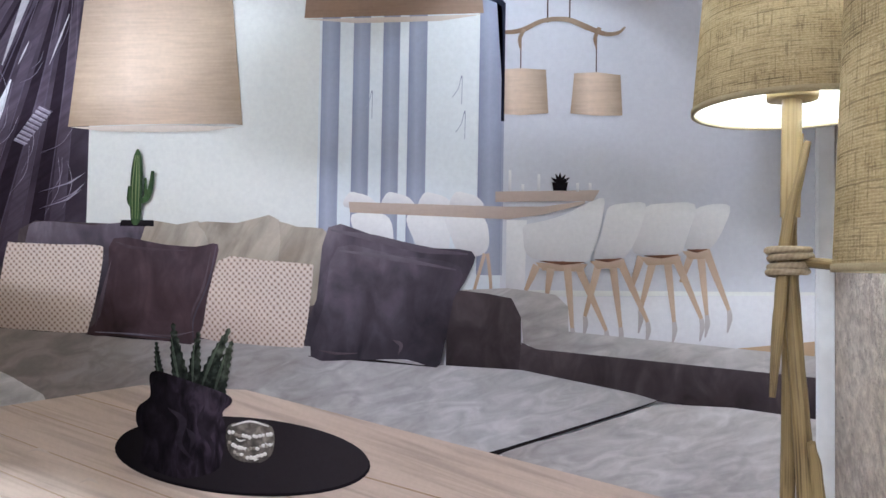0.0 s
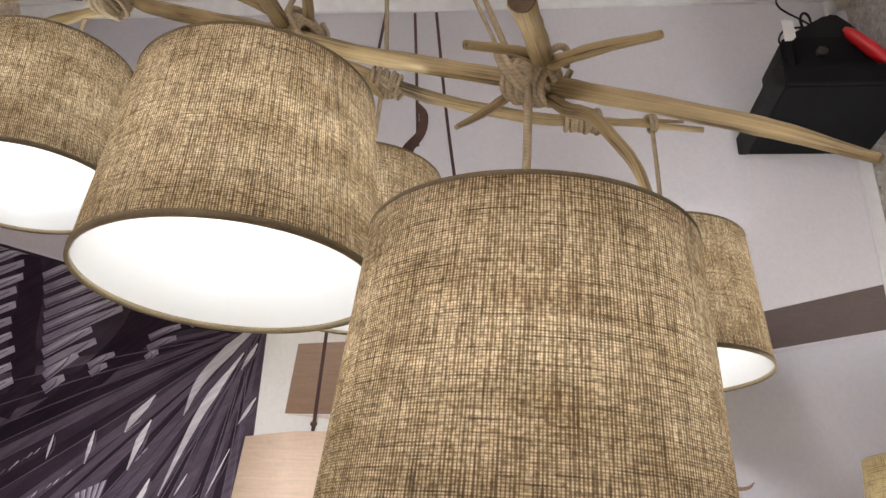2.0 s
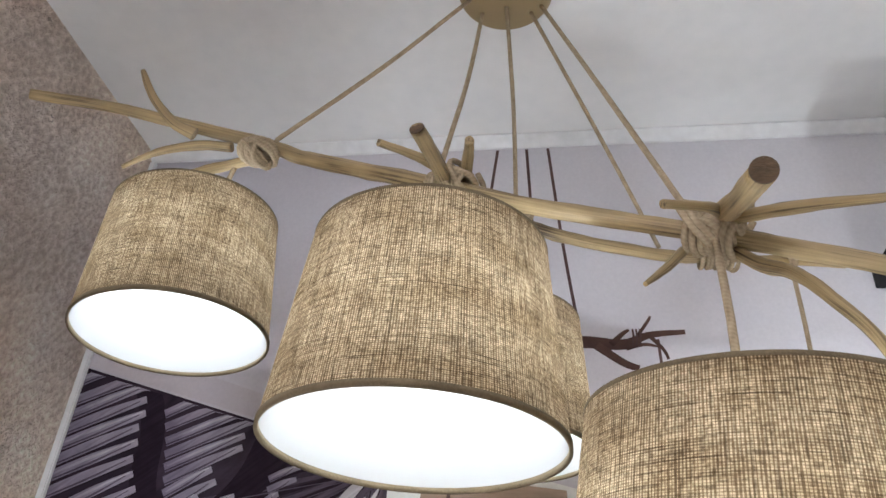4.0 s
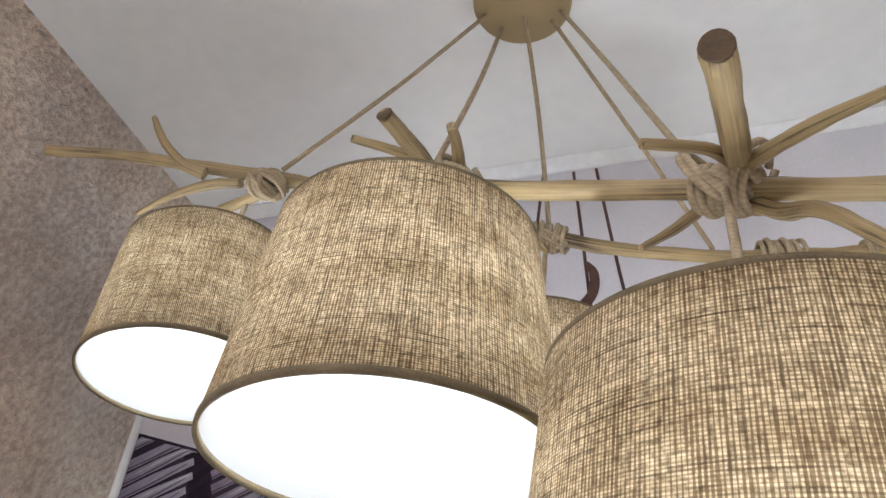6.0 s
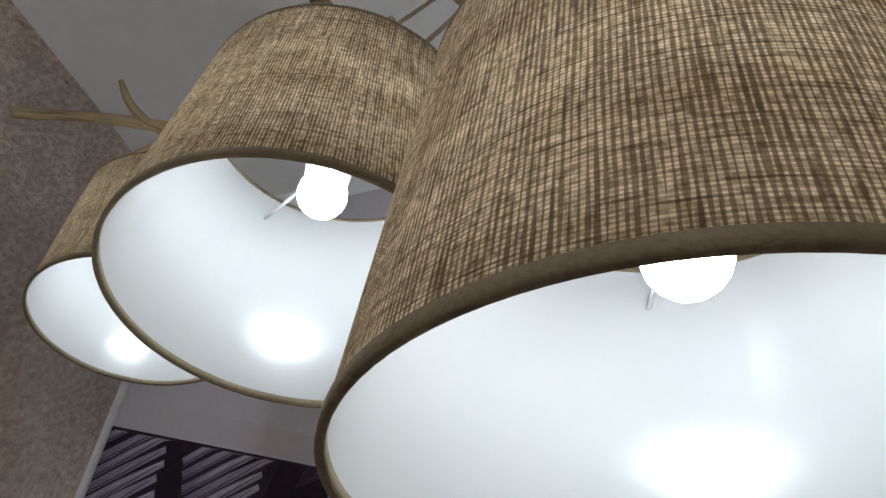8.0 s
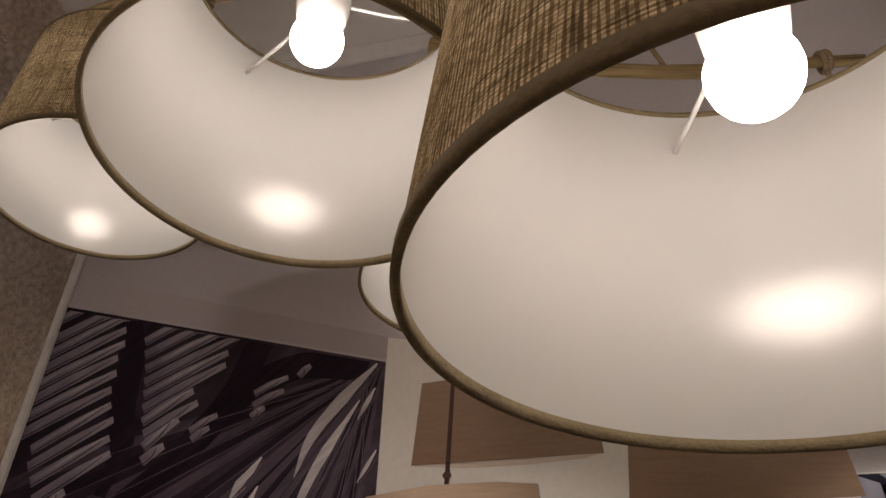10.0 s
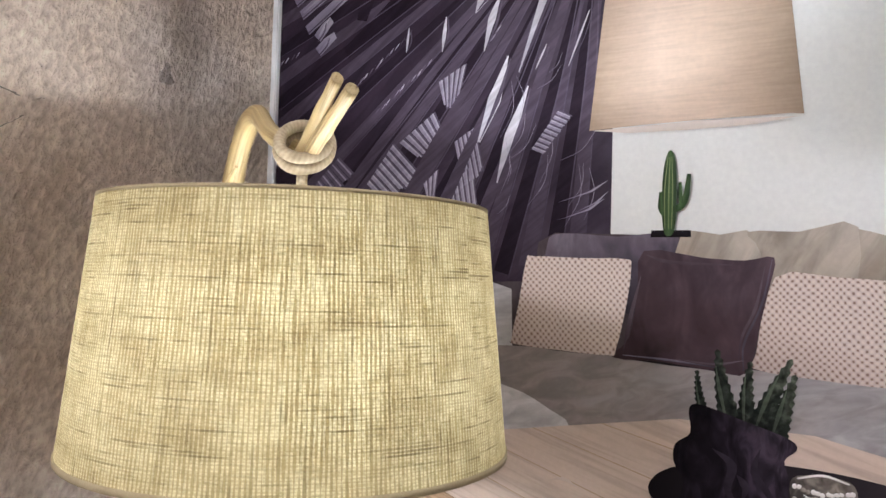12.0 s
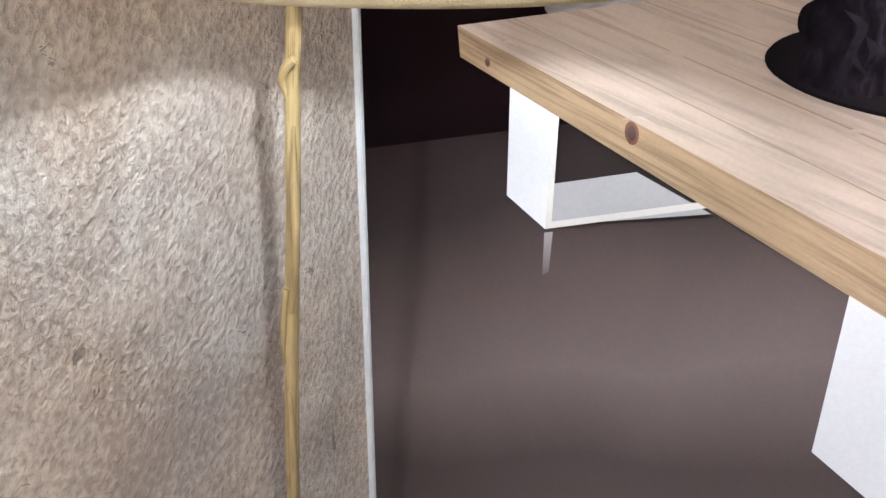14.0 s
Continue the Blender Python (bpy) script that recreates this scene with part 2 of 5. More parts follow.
def ink(name, stops, axis=(0, 1), grain=0.12, scale=5.0, stretch=(1, 1, 1), rough=0.5, cells=None, veins=None, turn=0.0):
    """Printed colour: a run of tones along an axis of the printed shape, with the photo's own mottling.
    veins = (scale, stretch, warp, low, high) adds creases or wood grain; turn slants it on the wall."""
    m, N, L, b = material("print_" + name, rough)
    b.inputs["Specular IOR Level"].default_value = 0.05
    gen = N.new("ShaderNodeTexCoord").outputs["Generated"]
    ob = N.new("ShaderNodeTexCoord").outputs["Object"]
    if turn:
        mp = N.new("ShaderNodeMapping")
        mp.inputs["Rotation"].default_value = (0, turn, 0)
        L.new(ob, mp.inputs[0])
        ob = mp.outputs[0]
    sep = N.new("ShaderNodeSeparateXYZ")
    L.new(gen, sep.inputs[0])
    t = math_node(N, L, "MULTIPLY_ADD", sep.outputs[0], axis[0], math_node(N, L, "MULTIPLY", sep.outputs[2], axis[1]))
    n = noise_node(N, L, ob, scale, 6, stretch, 0.4)
    t = math_node(N, L, "ADD", t, math_node(N, L, "MULTIPLY_ADD", n, grain * 2, -grain))
    r = ramp(N, [(p, tuple(v * (0.42 + 0.58 * min(1, v / 0.25)) for v in c)) for p, c in stops])
    L.new(t, r.inputs[0])
    col = r.outputs[0]
    speck = ramp(N, [(0.30, (0.965, 0.965, 0.97)), (0.70, (1.03, 1.03, 1.03))])
    L.new(noise_node(N, L, ob, 170.0, 4), speck.inputs[0])
    col = mix_color(N, L, 1.0, col, speck.outputs[0], "MULTIPLY")
    if veins:
        vs, vstretch, vwarp, lo, hi = veins
        vr = ramp(N, [(0.34, (lo, lo, lo)), (0.50, (1, 1, 1)), (0.66, (hi, hi, hi))])
        L.new(noise_node(N, L, ob, vs, 6, vstretch, vwarp), vr.inputs[0])
        col = mix_color(N, L, 1.0, col, vr.outputs[0], "MULTIPLY")
    if cells:
        size, dark = cells
        so = N.new("ShaderNodeSeparateXYZ")
        L.new(ob, so.inputs[0])
        wx = math_node(N, L, "MULTIPLY", noise_node(N, L, ob, 22.0, 4), 9.0)
        wz = math_node(N, L, "MULTIPLY", noise_node(N, L, ob, 26.0, 4, (1, 1, 1.3)), 7.0)
        px = math_node(N, L, "MULTIPLY_ADD", so.outputs[0], size, wx)
        pz = math_node(N, L, "MULTIPLY_ADD", so.outputs[2], size * 0.92, wz)
        la = math_node(N, L, "SINE", math_node(N, L, "ADD", px, pz))
        lb = math_node(N, L, "SINE", math_node(N, L, "SUBTRACT", px, pz))
        both = math_node(N, L, "MULTIPLY_ADD", math_node(N, L, "MULTIPLY_ADD", la, 1.2, lb), 0.2273, 0.5)
        rr = ramp(N, [(0.08, (1.12, 1.11, 1.10)), (0.50, (0.97, 0.95, 0.94)), (0.74, (0.80, 0.74, 0.72)), (0.93, dark)])
        L.new(both, rr.inputs[0])
        col = mix_color(N, L, 1.0, col, rr.outputs[0], "MULTIPLY")
    L.new(col, b.inputs["Base Color"])
    return m


M_STONE_L = stone("stone_panel", (0.60, 0.49, 0.405), (0.86, 0.75, 0.65))
M_STONE_R = stone("stone_panel_pale", (0.54, 0.475, 0.42), (0.79, 0.725, 0.65))
M_CEIL = mottled("ceiling_plaster", (0.78, 0.79, 0.79), (0.88, 0.88, 0.875), 0.8, 1.6, 30, 0.1)
M_TRIM = plain("white_trim", (0.80, 0.81, 0.83), 0.4)
M_FLOOR = mottled("shop_floor", (0.22, 0.20, 0.18), (0.32, 0.29, 0.26), 0.4, 2, 50)
M_PLASTER = mottled("shop_wall_plaster", (0.55, 0.52, 0.48), (0.68, 0.65, 0.61), 0.8, 2, 40)
M_WOOD = wood("driftwood", (0.060, 0.035, 0.015), (0.45, 0.335, 0.165))
M_WOOD_Y = wood("driftwood_yellow", (0.20, 0.125, 0.048), (0.50, 0.375, 0.175))
M_WOOD_B = wood("driftwood_olive", (0.085, 0.052, 0.019), (0.33, 0.235, 0.10))
M_ENDGRAIN = mottled("cut_wood_end", (0.055, 0.034, 0.017), (0.15, 0.095, 0.05), 0.8, 60, 300, 0.4, (1, 1, 4))
M_ROPE = rope_material()
M_BURLAP = burlap("jute_cloth", (0.165, 0.098, 0.043), (0.44, 0.31, 0.175), (0.066, 0.034, 0.012), (1.0, 0.80, 0.53), 0.0021, 0.0017, 0.80, 0.68, 0.58)
M_BURLAP_Y = burlap("pale_linen_cloth", (0.36, 0.28, 0.125), (0.62, 0.52, 0.28), (0.17, 0.105, 0.026), (1.0, 0.91, 0.58), 0.0036, 0.0026, 0.90, 0.335, 0.78)
M_BURLAP_G = burlap("jute_cloth_dense", (0.26, 0.19, 0.09), (0.52, 0.41, 0.23), (0.20, 0.13, 0.05), (0.95, 0.82, 0.52), 0.0032, 0.0022, 0.42, 0.06)
M_TAPE = mottled("shade_edge_tape", (0.115, 0.085, 0.046), (0.21, 0.16, 0.092), 0.9, 30, 500, 0.5)
M_TAPE_Y = mottled("shade_edge_tape_pale", (0.34, 0.27, 0.15), (0.46, 0.38, 0.22), 0.9, 30, 500, 0.5)
M_LINER = liner_material()
M_BULB = glowing("lamp_bulb", (0.95, 1.0, 0.96), BULB)
M_BULB_WIDE = glowing("lamp_bulb_large", (0.95, 1.0, 0.96), BULB * 5.0)
M_BULB_DIM = glowing("lamp_bulb_dim", (0.95, 1.0, 0.96), BULB * 2.2)
M_WHITE = plain("white_metal", (0.8, 0.8, 0.8), 0.35)
M_BLACK = plain("black_plastic", (0.007, 0.007, 0.008), 0.6)
M_BLACK2 = mottled("black_board", (0.005, 0.005, 0.006), (0.010, 0.010, 0.011), 0.9, 8, 90)
for m in (M_BLACK, M_BLACK2):
    m.node_tree.nodes["Principled BSDF"].inputs["Specular IOR Level"].default_value = 0.2
M_RED = plain("red_plastic", (0.5, 0.012, 0.016), 0.35)
M_IVORY = plain("ivory_plastic", (0.62, 0.56, 0.40), 0.4)


# ---- mesh helpers ----
def part(name, bm, mat, parent=None, label=""):
    me = bpy.data.meshes.new(name)
    bm.to_mesh(me)
    bm.free()
    me.materials.append(mat)
    ob = new(name, me)
    ob.parent = parent
    if label:
        tagged(ob, label)
    return ob


def empty(name, label, category, at=(0, 0, 0), group="", kind=""):
    ob = tagged(new(name), label, category, group, kind)
    ob.location = at
    ob.empty_display_size = 0.05
    return ob


def box(bm, lo, hi, bevel=0.0):
    r = bmesh.ops.create_cube(bm, size=1.0, matrix=Matrix.LocRotScale([(a + b) / 2 for a, b in zip(lo, hi)], None, [b - a for a, b in zip(lo, hi)]))
    if bevel:
        es = list({e for v in r["verts"] for e in v.link_edges})
        bmesh.ops.bevel(bm, geom=es, offset=bevel, segments=2, affect="EDGES")
    return bm


def spline(points, n):
    """Smooth line through the points, n steps between each two."""
    p = [Vector(q) for q in points]
    p = [p[0] * 2 - p[1], *p, p[-1] * 2 - p[-2]]
    out = []
    for i in range(1, len(p) - 2):
        for k in range(n):
            t = k / n
            a, b, c, d = p[i - 1:i + 3]
            out.append(0.5 * (2 * b + (c - a) * t + (2 * a - 5 * b + 4 * c - d) * t * t + (3 * b - a - 3 * c + d) * t ** 3))
    out.append(p[-2])
    return out


def tube(bm, points, radii, steps=6, sides=12, rough=0.0, seed=0, base=(0, 0, 0)):
    """A tube through the points; radii run along it; rough adds knots and flats."""
    line = spline(points, steps)
    base = Vector(base)
    uvl = bm.loops.layers.uv.verify()
    n = len(line)
    rings, length, up = [], 0.0, None
    for i, c in enumerate(line):
        d = (line[min(i + 1, n - 1)] - line[max(i - 1, 0)]).normalized()
        if up is None:
            up = d.orthogonal().normalized()
        up = (up - d * up.dot(d)).normalized()
        side = d.cross(up)
        if i:
            length += (c - line[i - 1]).length
        f = i / (n - 1) * (len(radii) - 1)
        k = min(int(f), len(radii) - 2)
        r = radii[k] + (radii[k + 1] - radii[k]) * (f - k)
        ring = []
        for s in range(sides):
            a = 2 * math.pi * s / sides
            q = up * math.cos(a) + side * math.sin(a)
            w = 1 + rough * noise.noise(q * 1.4 + c * 22 + Vector((seed * 7.1, 0, 0))) + 0.5 * rough * noise.noise(q * 2 + c * 60)
            ring.append(bm.verts.new(c + q * r * w - base))
        rings.append((ring, length))
    for (ra, la), (rb, lb) in zip(rings, rings[1:]):
        for s in range(sides):
            t = (s + 1) % sides
            f = bm.faces.new((ra[s], ra[t], rb[t], rb[s]))
            f.smooth = True
            for lp, uv in zip(f.loops, ((s / sides, la), ((s + 1) / sides, la), ((s + 1) / sides, lb), (s / sides, lb))):
                lp[uvl].uv = (uv[0] + seed * 0.37, uv[1] + seed * 1.3)
    for ring, flip in ((rings[0][0], True), (rings[-1][0], False)):
        f = bm.faces.new(list(reversed(ring)) if flip else ring)
        for lp in f.loops:
            lp[uvl].uv = (lp.vert.co.x * 30, lp.vert.co.z * 30)
    return bm


def frustum(bm, rb, rt, z0, z1, segs=96, rows=4):
    """An open cone with a map in metres round and up it."""
    uvl = bm.loops.layers.uv.verify()
    rings = []
    for j in range(rows + 1):
        f = j / rows
        r, z = rb + (rt - rb) * f, z0 + (z1 - z0) * f
        rings.append([bm.verts.new((r * math.cos(2 * math.pi * i / segs), r * math.sin(2 * math.pi * i / segs), z)) for i in range(segs)])
    mid = (rb + rt) / 2
    for j in range(rows):
        for i in range(segs):
            k = (i + 1) % segs
            f = bm.faces.new((rings[j][i], rings[j][k], rings[j + 1][k], rings[j + 1][i]))
            f.smooth = True
            for lp, (u, v) in zip(f.loops, ((i, j), (i + 1, j), (i + 1, j + 1), (i, j + 1))):
                lp[uvl].uv = (u / segs * 2 * math.pi * mid, v / rows * (z1 - z0))
    return bm


def ring_band(bm, r, z0, z1, thick, segs=96):
    """A flat hoop of tape or wire, closed all round."""
    prof = [(r, z0), (r + thick, z0), (r + thick, z1), (r, z1)]
    rows = [[bm.verts.new((p * math.cos(2 * math.pi * i / segs), p * math.sin(2 * math.pi * i / segs), z)) for i in range(segs)] for p, z in prof]
    for a in range(4):
        b = (a + 1) % 4
        for i in range(segs):
            k = (i + 1) % segs
            f = bm.faces.new((rows[a][i], rows[a][k], rows[b][k], rows[b][i]))
            f.smooth = True
    return bm


def lathe(bm, prof, segs=32):
    rows = [[bm.verts.new((r * math.cos(2 * math.pi * i / segs), r * math.sin(2 * math.pi * i / segs), z)) for i in range(segs)] for r, z in prof]
    for a, b in zip(rows, rows[1:]):
        for i in range(segs):
            k = (i + 1) % segs
            f = bm.faces.new((a[i], a[k], b[k], b[i]))
            f.smooth = True
    bm.faces.new(rows[-1])
    bm.faces.new(list(reversed(rows[0])))
    return bm


def rope_knot(bm, at, axis, r_core, turns, r_rope=0.0034, seed=0):
    """Rope wound round a branch in tight turns, a few riding over the others."""
    rnd = random.Random(seed)
    d = Vector(axis).normalized()
    u = d.orthogonal().normalized()
    v = d.cross(u)
    pts = []
    tilt, squash = rnd.uniform(-0.25, 0.25), rnd.uniform(0.92, 1.12)
    for i in range(turns * 12 + 1):
        a = 2 * math.pi * i / 12
        k = i / 12 - turns / 2
        r = r_core + r_rope * (0.9 + 0.25 * rnd.random() + 0.9 * max(0.0, math.sin(k * 1.9 + seed)) ** 2)
        along = k * 2.05 * r_rope + r * tilt * math.sin(a + 0.4 * k) + 0.0012 * math.sin(k * 2.3 + seed)
        pts.append(Vector(at) + d * along + (u * math.cos(a) * squash + v * math.sin(a)) * r)
    return tube(bm, pts, [r_rope, r_rope * 1.05, r_rope], 2, 8, 0.08, seed)


# ---- the camera's surroundings: walls, ceiling, floor ----
def slab(name, lo, hi, mat, label, category="wall", bevel=0.0):
    ob = part(name, box(bmesh.new(), lo, hi, bevel), mat)
    return tagged(ob, label, category, kind="structure")


FRONT = -3.2
slab("floor", (-2.6, FRONT, -0.1), (2.4, 1.35, 0.0), M_FLOOR, "smooth grey brown floor of the lamp shop", "floor")
slab("ceiling", (-2.6, FRONT, CEIL), (2.4, 1.35, CEIL + 0.1), M_CEIL, "pale grey plastered ceiling above the display alcove", "ceiling")
slab("wall_north", (LEFT - 0.1, WALL_Y + 0.004, 0.0), (RIGHT + 0.1, 1.32, CEIL), M_PLASTER, "plain wall behind the printed mural")
slab("wall_west", (LEFT - 0.1, -0.55, 0.0), (LEFT, WALL_Y + 0.004, CEIL), M_STONE_L, "rough beige stone wall panel beside the mural")
slab("wall_east", (RIGHT, -0.15, 0.0), (RIGHT + 0.1, WALL_Y + 0.004, CEIL), M_STONE_R, "pale beige stone wall panel beside the mural")
# unseen walls, added to close the room and bounce light back
slab("wall_south", (-2.6, FRONT - 0.1, 0.0), (2.4, FRONT, CEIL), M_PLASTER, "plain plastered wall added out of view to close the shop")
slab("wall_southwest", (-2.7, FRONT, 0.0), (-2.6, -0.55, CEIL), M_PLASTER, "plain plastered wall added out of view to close the shop")
slab("wall_southeast", (2.4, FRONT, 0.0), (2.5, -0.15, CEIL), M_PLASTER, "plain plastered wall added out of view to close the shop")
slab("wall_return_west", (-2.6, -0.55, 0.0), (LEFT - 0.1, -0.45, CEIL), M_PLASTER, "plain plastered return wall added out of view beside the alcove")
slab("wall_return_east", (RIGHT + 0.1, -0.15, 0.0), (2.4, -0.05, CEIL), M_PLASTER, "plain plastered return wall added out of view beside the alcove")
# corner battens and cornice
slab("trim_west", (LEFT + 0.0005, WALL_Y - 0.012, 0.0), (LEFT + 0.0145, WALL_Y - 0.001, CEIL - 0.026), M_TRIM, "white corner batten between stone panel and mural", "trim", 0.002)
slab("trim_east", (RIGHT - 0.024, WALL_Y - 0.010, 0.0), (RIGHT - 0.0005, WALL_Y - 0.001, CEIL - 0.026), M_TRIM, "white corner batten between mural and pale stone panel", "trim", 0.002)
bm = bmesh.new()
prof = [(0, 0), (0, -0.022), (-0.006, -0.022), (-0.016, -0.012), (-0.024, -0.004), (-0.024, 0)]
ends = [[bm.verts.new((x, WALL_Y - 0.0005 + a, CEIL - 0.0005 + b)) for a, b in prof] for x in (LEFT + 0.0006, RIGHT - 0.0006)]
for i in range(len(prof)):
    k = (i + 1) % len(prof)
    bm.faces.new((ends[0][i], ends[0][k], ends[1][k], ends[1][i]))
bm.faces.new(ends[0])
bm.faces.new(list(reversed(ends[1])))
tagged(part("trim_cornice", bm, M_TRIM), "narrow white cornice between mural and ceiling", "trim", kind="structure")

# an unseen fill panel, added behind the camera to lift the ambient light
panel = empty("fill_panel", "square white fill light panel, added out of view behind the camera", "ceiling light", (-1.2, -1.9, CEIL))
bm = box(bmesh.new(), (-0.33, -0.33, -0.03), (0.33, 0.33, -0.001), 0.004)
part("frame", bm, M_WHITE, panel)
part("diffuser", box(bmesh.new(), (-0.30, -0.30, -0.036), (0.30, 0.30, -0.0305)), glowing("fill_glow", (1.0, 0.97, 0.95), FILL), panel)


# ---- lampshades ----
SH = 0.189         # height of a chandelier shade


def shade_parts(parent, at, rb, rt, h, cloth, tape, bulb_at=0.106, bulb=None, standing=False):
    """Cloth drum with lining, edge tapes, wire spider, lamp holder and bulb."""
    cl = part("shade", frustum(bmesh.new(), rb, rt, 0, h), cloth, parent, "jute cloth lampshade, lit from inside")
    cl.location = at
    part("lining", frustum(bmesh.new(), rb - 0.0015, rt - 0.0015, 0.001, h - 0.001), M_LINER, cl, "white shade lining")
    part("bottom_tape", ring_band(bmesh.new(), rb - 0.0022, -0.0006, 0.0048, 0.0032), tape, cl)
    part("top_tape", ring_band(bmesh.new(), rt - 0.0022, h - 0.0028, h + 0.0004, 0.0026), tape, cl)
    zs = h - 0.028
    rs = rt + (rb - rt) * 0.15 - 0.003
    bm = bmesh.new()
    for k in range(3):
        a = 0.5 + k * 2 * math.pi / 3
        c, s = math.cos(a), math.sin(a)
        start = Vector((0.019 * c, 0.019 * s, bulb_at - 0.030 if standing else zs - 0.012))
        end = Vector((rs * c, rs * s, zs))
        tube(bm, [start, start * 0.6 + end * 0.4 - Vector((0, 0, 0.004)), end], [0.0014, 0.0014], 3, 6)
    part("wire_spider", bm, M_WHITE, cl, "white wire spider")
    prof = [(0.010, zs + 0.012), (0.019, zs + 0.004), (0.020, zs - 0.016), (0.017, bulb_at + 0.018), (0.012, bulb_at + 0.016)]
    if standing:        # the holder stands on the stem, below the bulb
        prof = [(0.012, bulb_at - 0.016), (0.017, bulb_at - 0.018), (0.020, bulb_at - 0.045), (0.012, bulb_at - 0.062)]
    part("lamp_holder", lathe(bmesh.new(), prof, 20), M_WHITE, cl, "white lamp holder")
    bm = bmesh.new()
    bmesh.ops.create_uvsphere(bm, u_segments=20, v_segments=14, radius=0.019, matrix=Matrix.Translation((0, 0, bulb_at)))
    for f in bm.faces:
        f.smooth = True
    part("bulb", bm, bulb or M_BULB, cl, "round glowing white bulb")
    return cl


chandelier = empty("chandelier", "driftwood chandelier with five lit jute shades hung by ropes", "chandelier", (0, 0, 0))
# each shade: base centre, lower and upper radius, height, lean about x and y, turn about its axis
HUNG = [((-0.3561, 0.5378, 1.899), 0.1295, 0.1112, 0.189, -0.009, 0.002, 0.0), ((-0.1121, 0.4463, 1.6983), 0.1300, 0.1151, 0.1913, 0.024, 0.045, 1.3),
        ((-0.7400, 0.7745, 2.120), 0.1265, 0.1156, 0.188, 0.0, -0.055, 2.6), ((0.1125, 0.9828, 1.9472), 0.1273, 0.1122, 0.190, -0.006, 0.002, 3.9),
        ((-0.3198, 0.8967, 2.0112), 0.1282, 0.1108, 0.189, 0.0, 0.0, 5.2)]
SHADES = [h[0] for h in HUNG]
for at, rb, rt, h, lean_x, lean_y, spin in HUNG:
    s = shade_parts(chandelier, at, rb, rt, h, M_BURLAP, M_TAPE)
    s.rotation_euler = (Matrix.Rotation(lean_y, 3, "Y") @ Matrix.Rotation(lean_x, 3, "X") @ Matrix.Rotation(spin, 3, "Z")).to_euler()

# canopy on the ceiling
CAN = Vector((-0.315, 0.776, CEIL))
can = part("canopy", lathe(bmesh.new(), [(0.02, -0.030), (0.072, -0.028), (0.078, -0.022), (0.079, -0.0008)], 48), M_WOOD, chandelier, "round turned wooden ceiling canopy")
can.location = CAN

# main bough and second bough
BOUGH = [(-0.956, 0.618, 2.417), (-0.854, 0.663, 2.426), (-0.750, 0.710, 2.424), (-0.660, 0.741, 2.416), (-0.570, 0.705, 2.353), (-0.394, 0.615, 2.238), (-0.256, 0.571, 2.164), (-0.111, 0.529, 2.101), (-0.031, 0.502, 2.062), (0.071, 0.451, 1.996), (0.133, 0.409, 1.941)]
part("bough", tube(bmesh.new(), BOUGH, [0.0075, 0.008, 0.009, 0.010, 0.0105, 0.010, 0.009, 0.0085, 0.0086, 0.0076, 0.0036], 8, 16, 0.16, 1), M_WOOD, chandelier, "long peeled driftwood bough")
BACK = [(-0.385, 0.883, 2.404), (-0.285, 0.905, 2.372), (-0.200, 0.922, 2.352), (-0.067, 0.948, 2.338), (0.0, 0.961, 2.344), (0.085, 0.980, 2.348), (0.196, 1.003, 2.350)]
part("bough", tube(bmesh.new(), BACK, [0.011, 0.0105, 0.010, 0.0095, 0.008, 0.0055, 0.0045], 8, 12, 0.16, 2), M_WOOD, chandelier, "thinner driftwood bough")


def twig(points, radii, seed, name="twig"):
    return part(name, tube(bmesh.new(), points, radii, 6, 12, 0.22, seed), M_WOOD, chandelier)


twig([(-0.355, 0.612, 2.223), (-0.360, 0.548, 2.209), (-0.367, 0.477, 2.193)], [0.0085, 0.0085, 0.0075], 3, "stub")
twig([(-0.345, 0.607, 2.227), (-0.375, 0.558, 2.221), (-0.414, 0.511, 2.208)], [0.0065, 0.0055, 0.004], 4)
twig([(-0.340, 0.617, 2.225), (-0.330, 0.573, 2.233), (-0.324, 0.530, 2.222)], [0.007, 0.006, 0.005], 5)
twig([(-0.086, 0.521, 2.115), (-0.096, 0.430, 2.062), (-0.112, 0.306, 1.994)], [0.011, 0.0095, 0.0085], 6, "stub")
twig([(-0.087, 0.511, 2.105), (-0.111, 0.465, 2.082), (-0.153, 0.429, 2.061)], [0.006, 0.005, 0.0038], 7)
twig([(-0.085, 0.509, 2.101), (-0.053, 0.440, 2.062), (-0.014, 0.374, 2.021)], [0.0065, 0.0055, 0.003], 8)
twig([(-0.080, 0.523, 2.074), (-0.066, 0.500, 2.046), (-0.053, 0.464, 2.016), (-0.040, 0.434, 1.974), (-0.031, 0.412, 1.940), (-0.026, 0.392, 1.898)], [0.0065, 0.0062, 0.0056, 0.0048, 0.0042, 0.0034], 9)
twig([(-0.120, 0.545, 2.092), (-0.143, 0.520, 2.056), (-0.163, 0.500, 2.030)], [0.005, 0.004, 0.0022], 10)
twig([(-0.745, 0.700, 2.403), (-0.775, 0.685, 2.415), (-0.805, 0.668, 2.448), (-0.826, 0.653, 2.488)], [0.009, 0.008, 0.0065, 0.004], 11)
twig([(-0.690, 0.712, 2.386), (-0.74, 0.712, 2.393), (-0.80, 0.711, 2.383), (-0.849, 0.711, 2.358)], [0.007, 0.007, 0.006, 0.003], 12)
twig([(-0.66, 0.725, 2.372), (-0.72, 0.745, 2.378), (-0.785, 0.765, 2.380)], [0.008, 0.008, 0.007], 13)
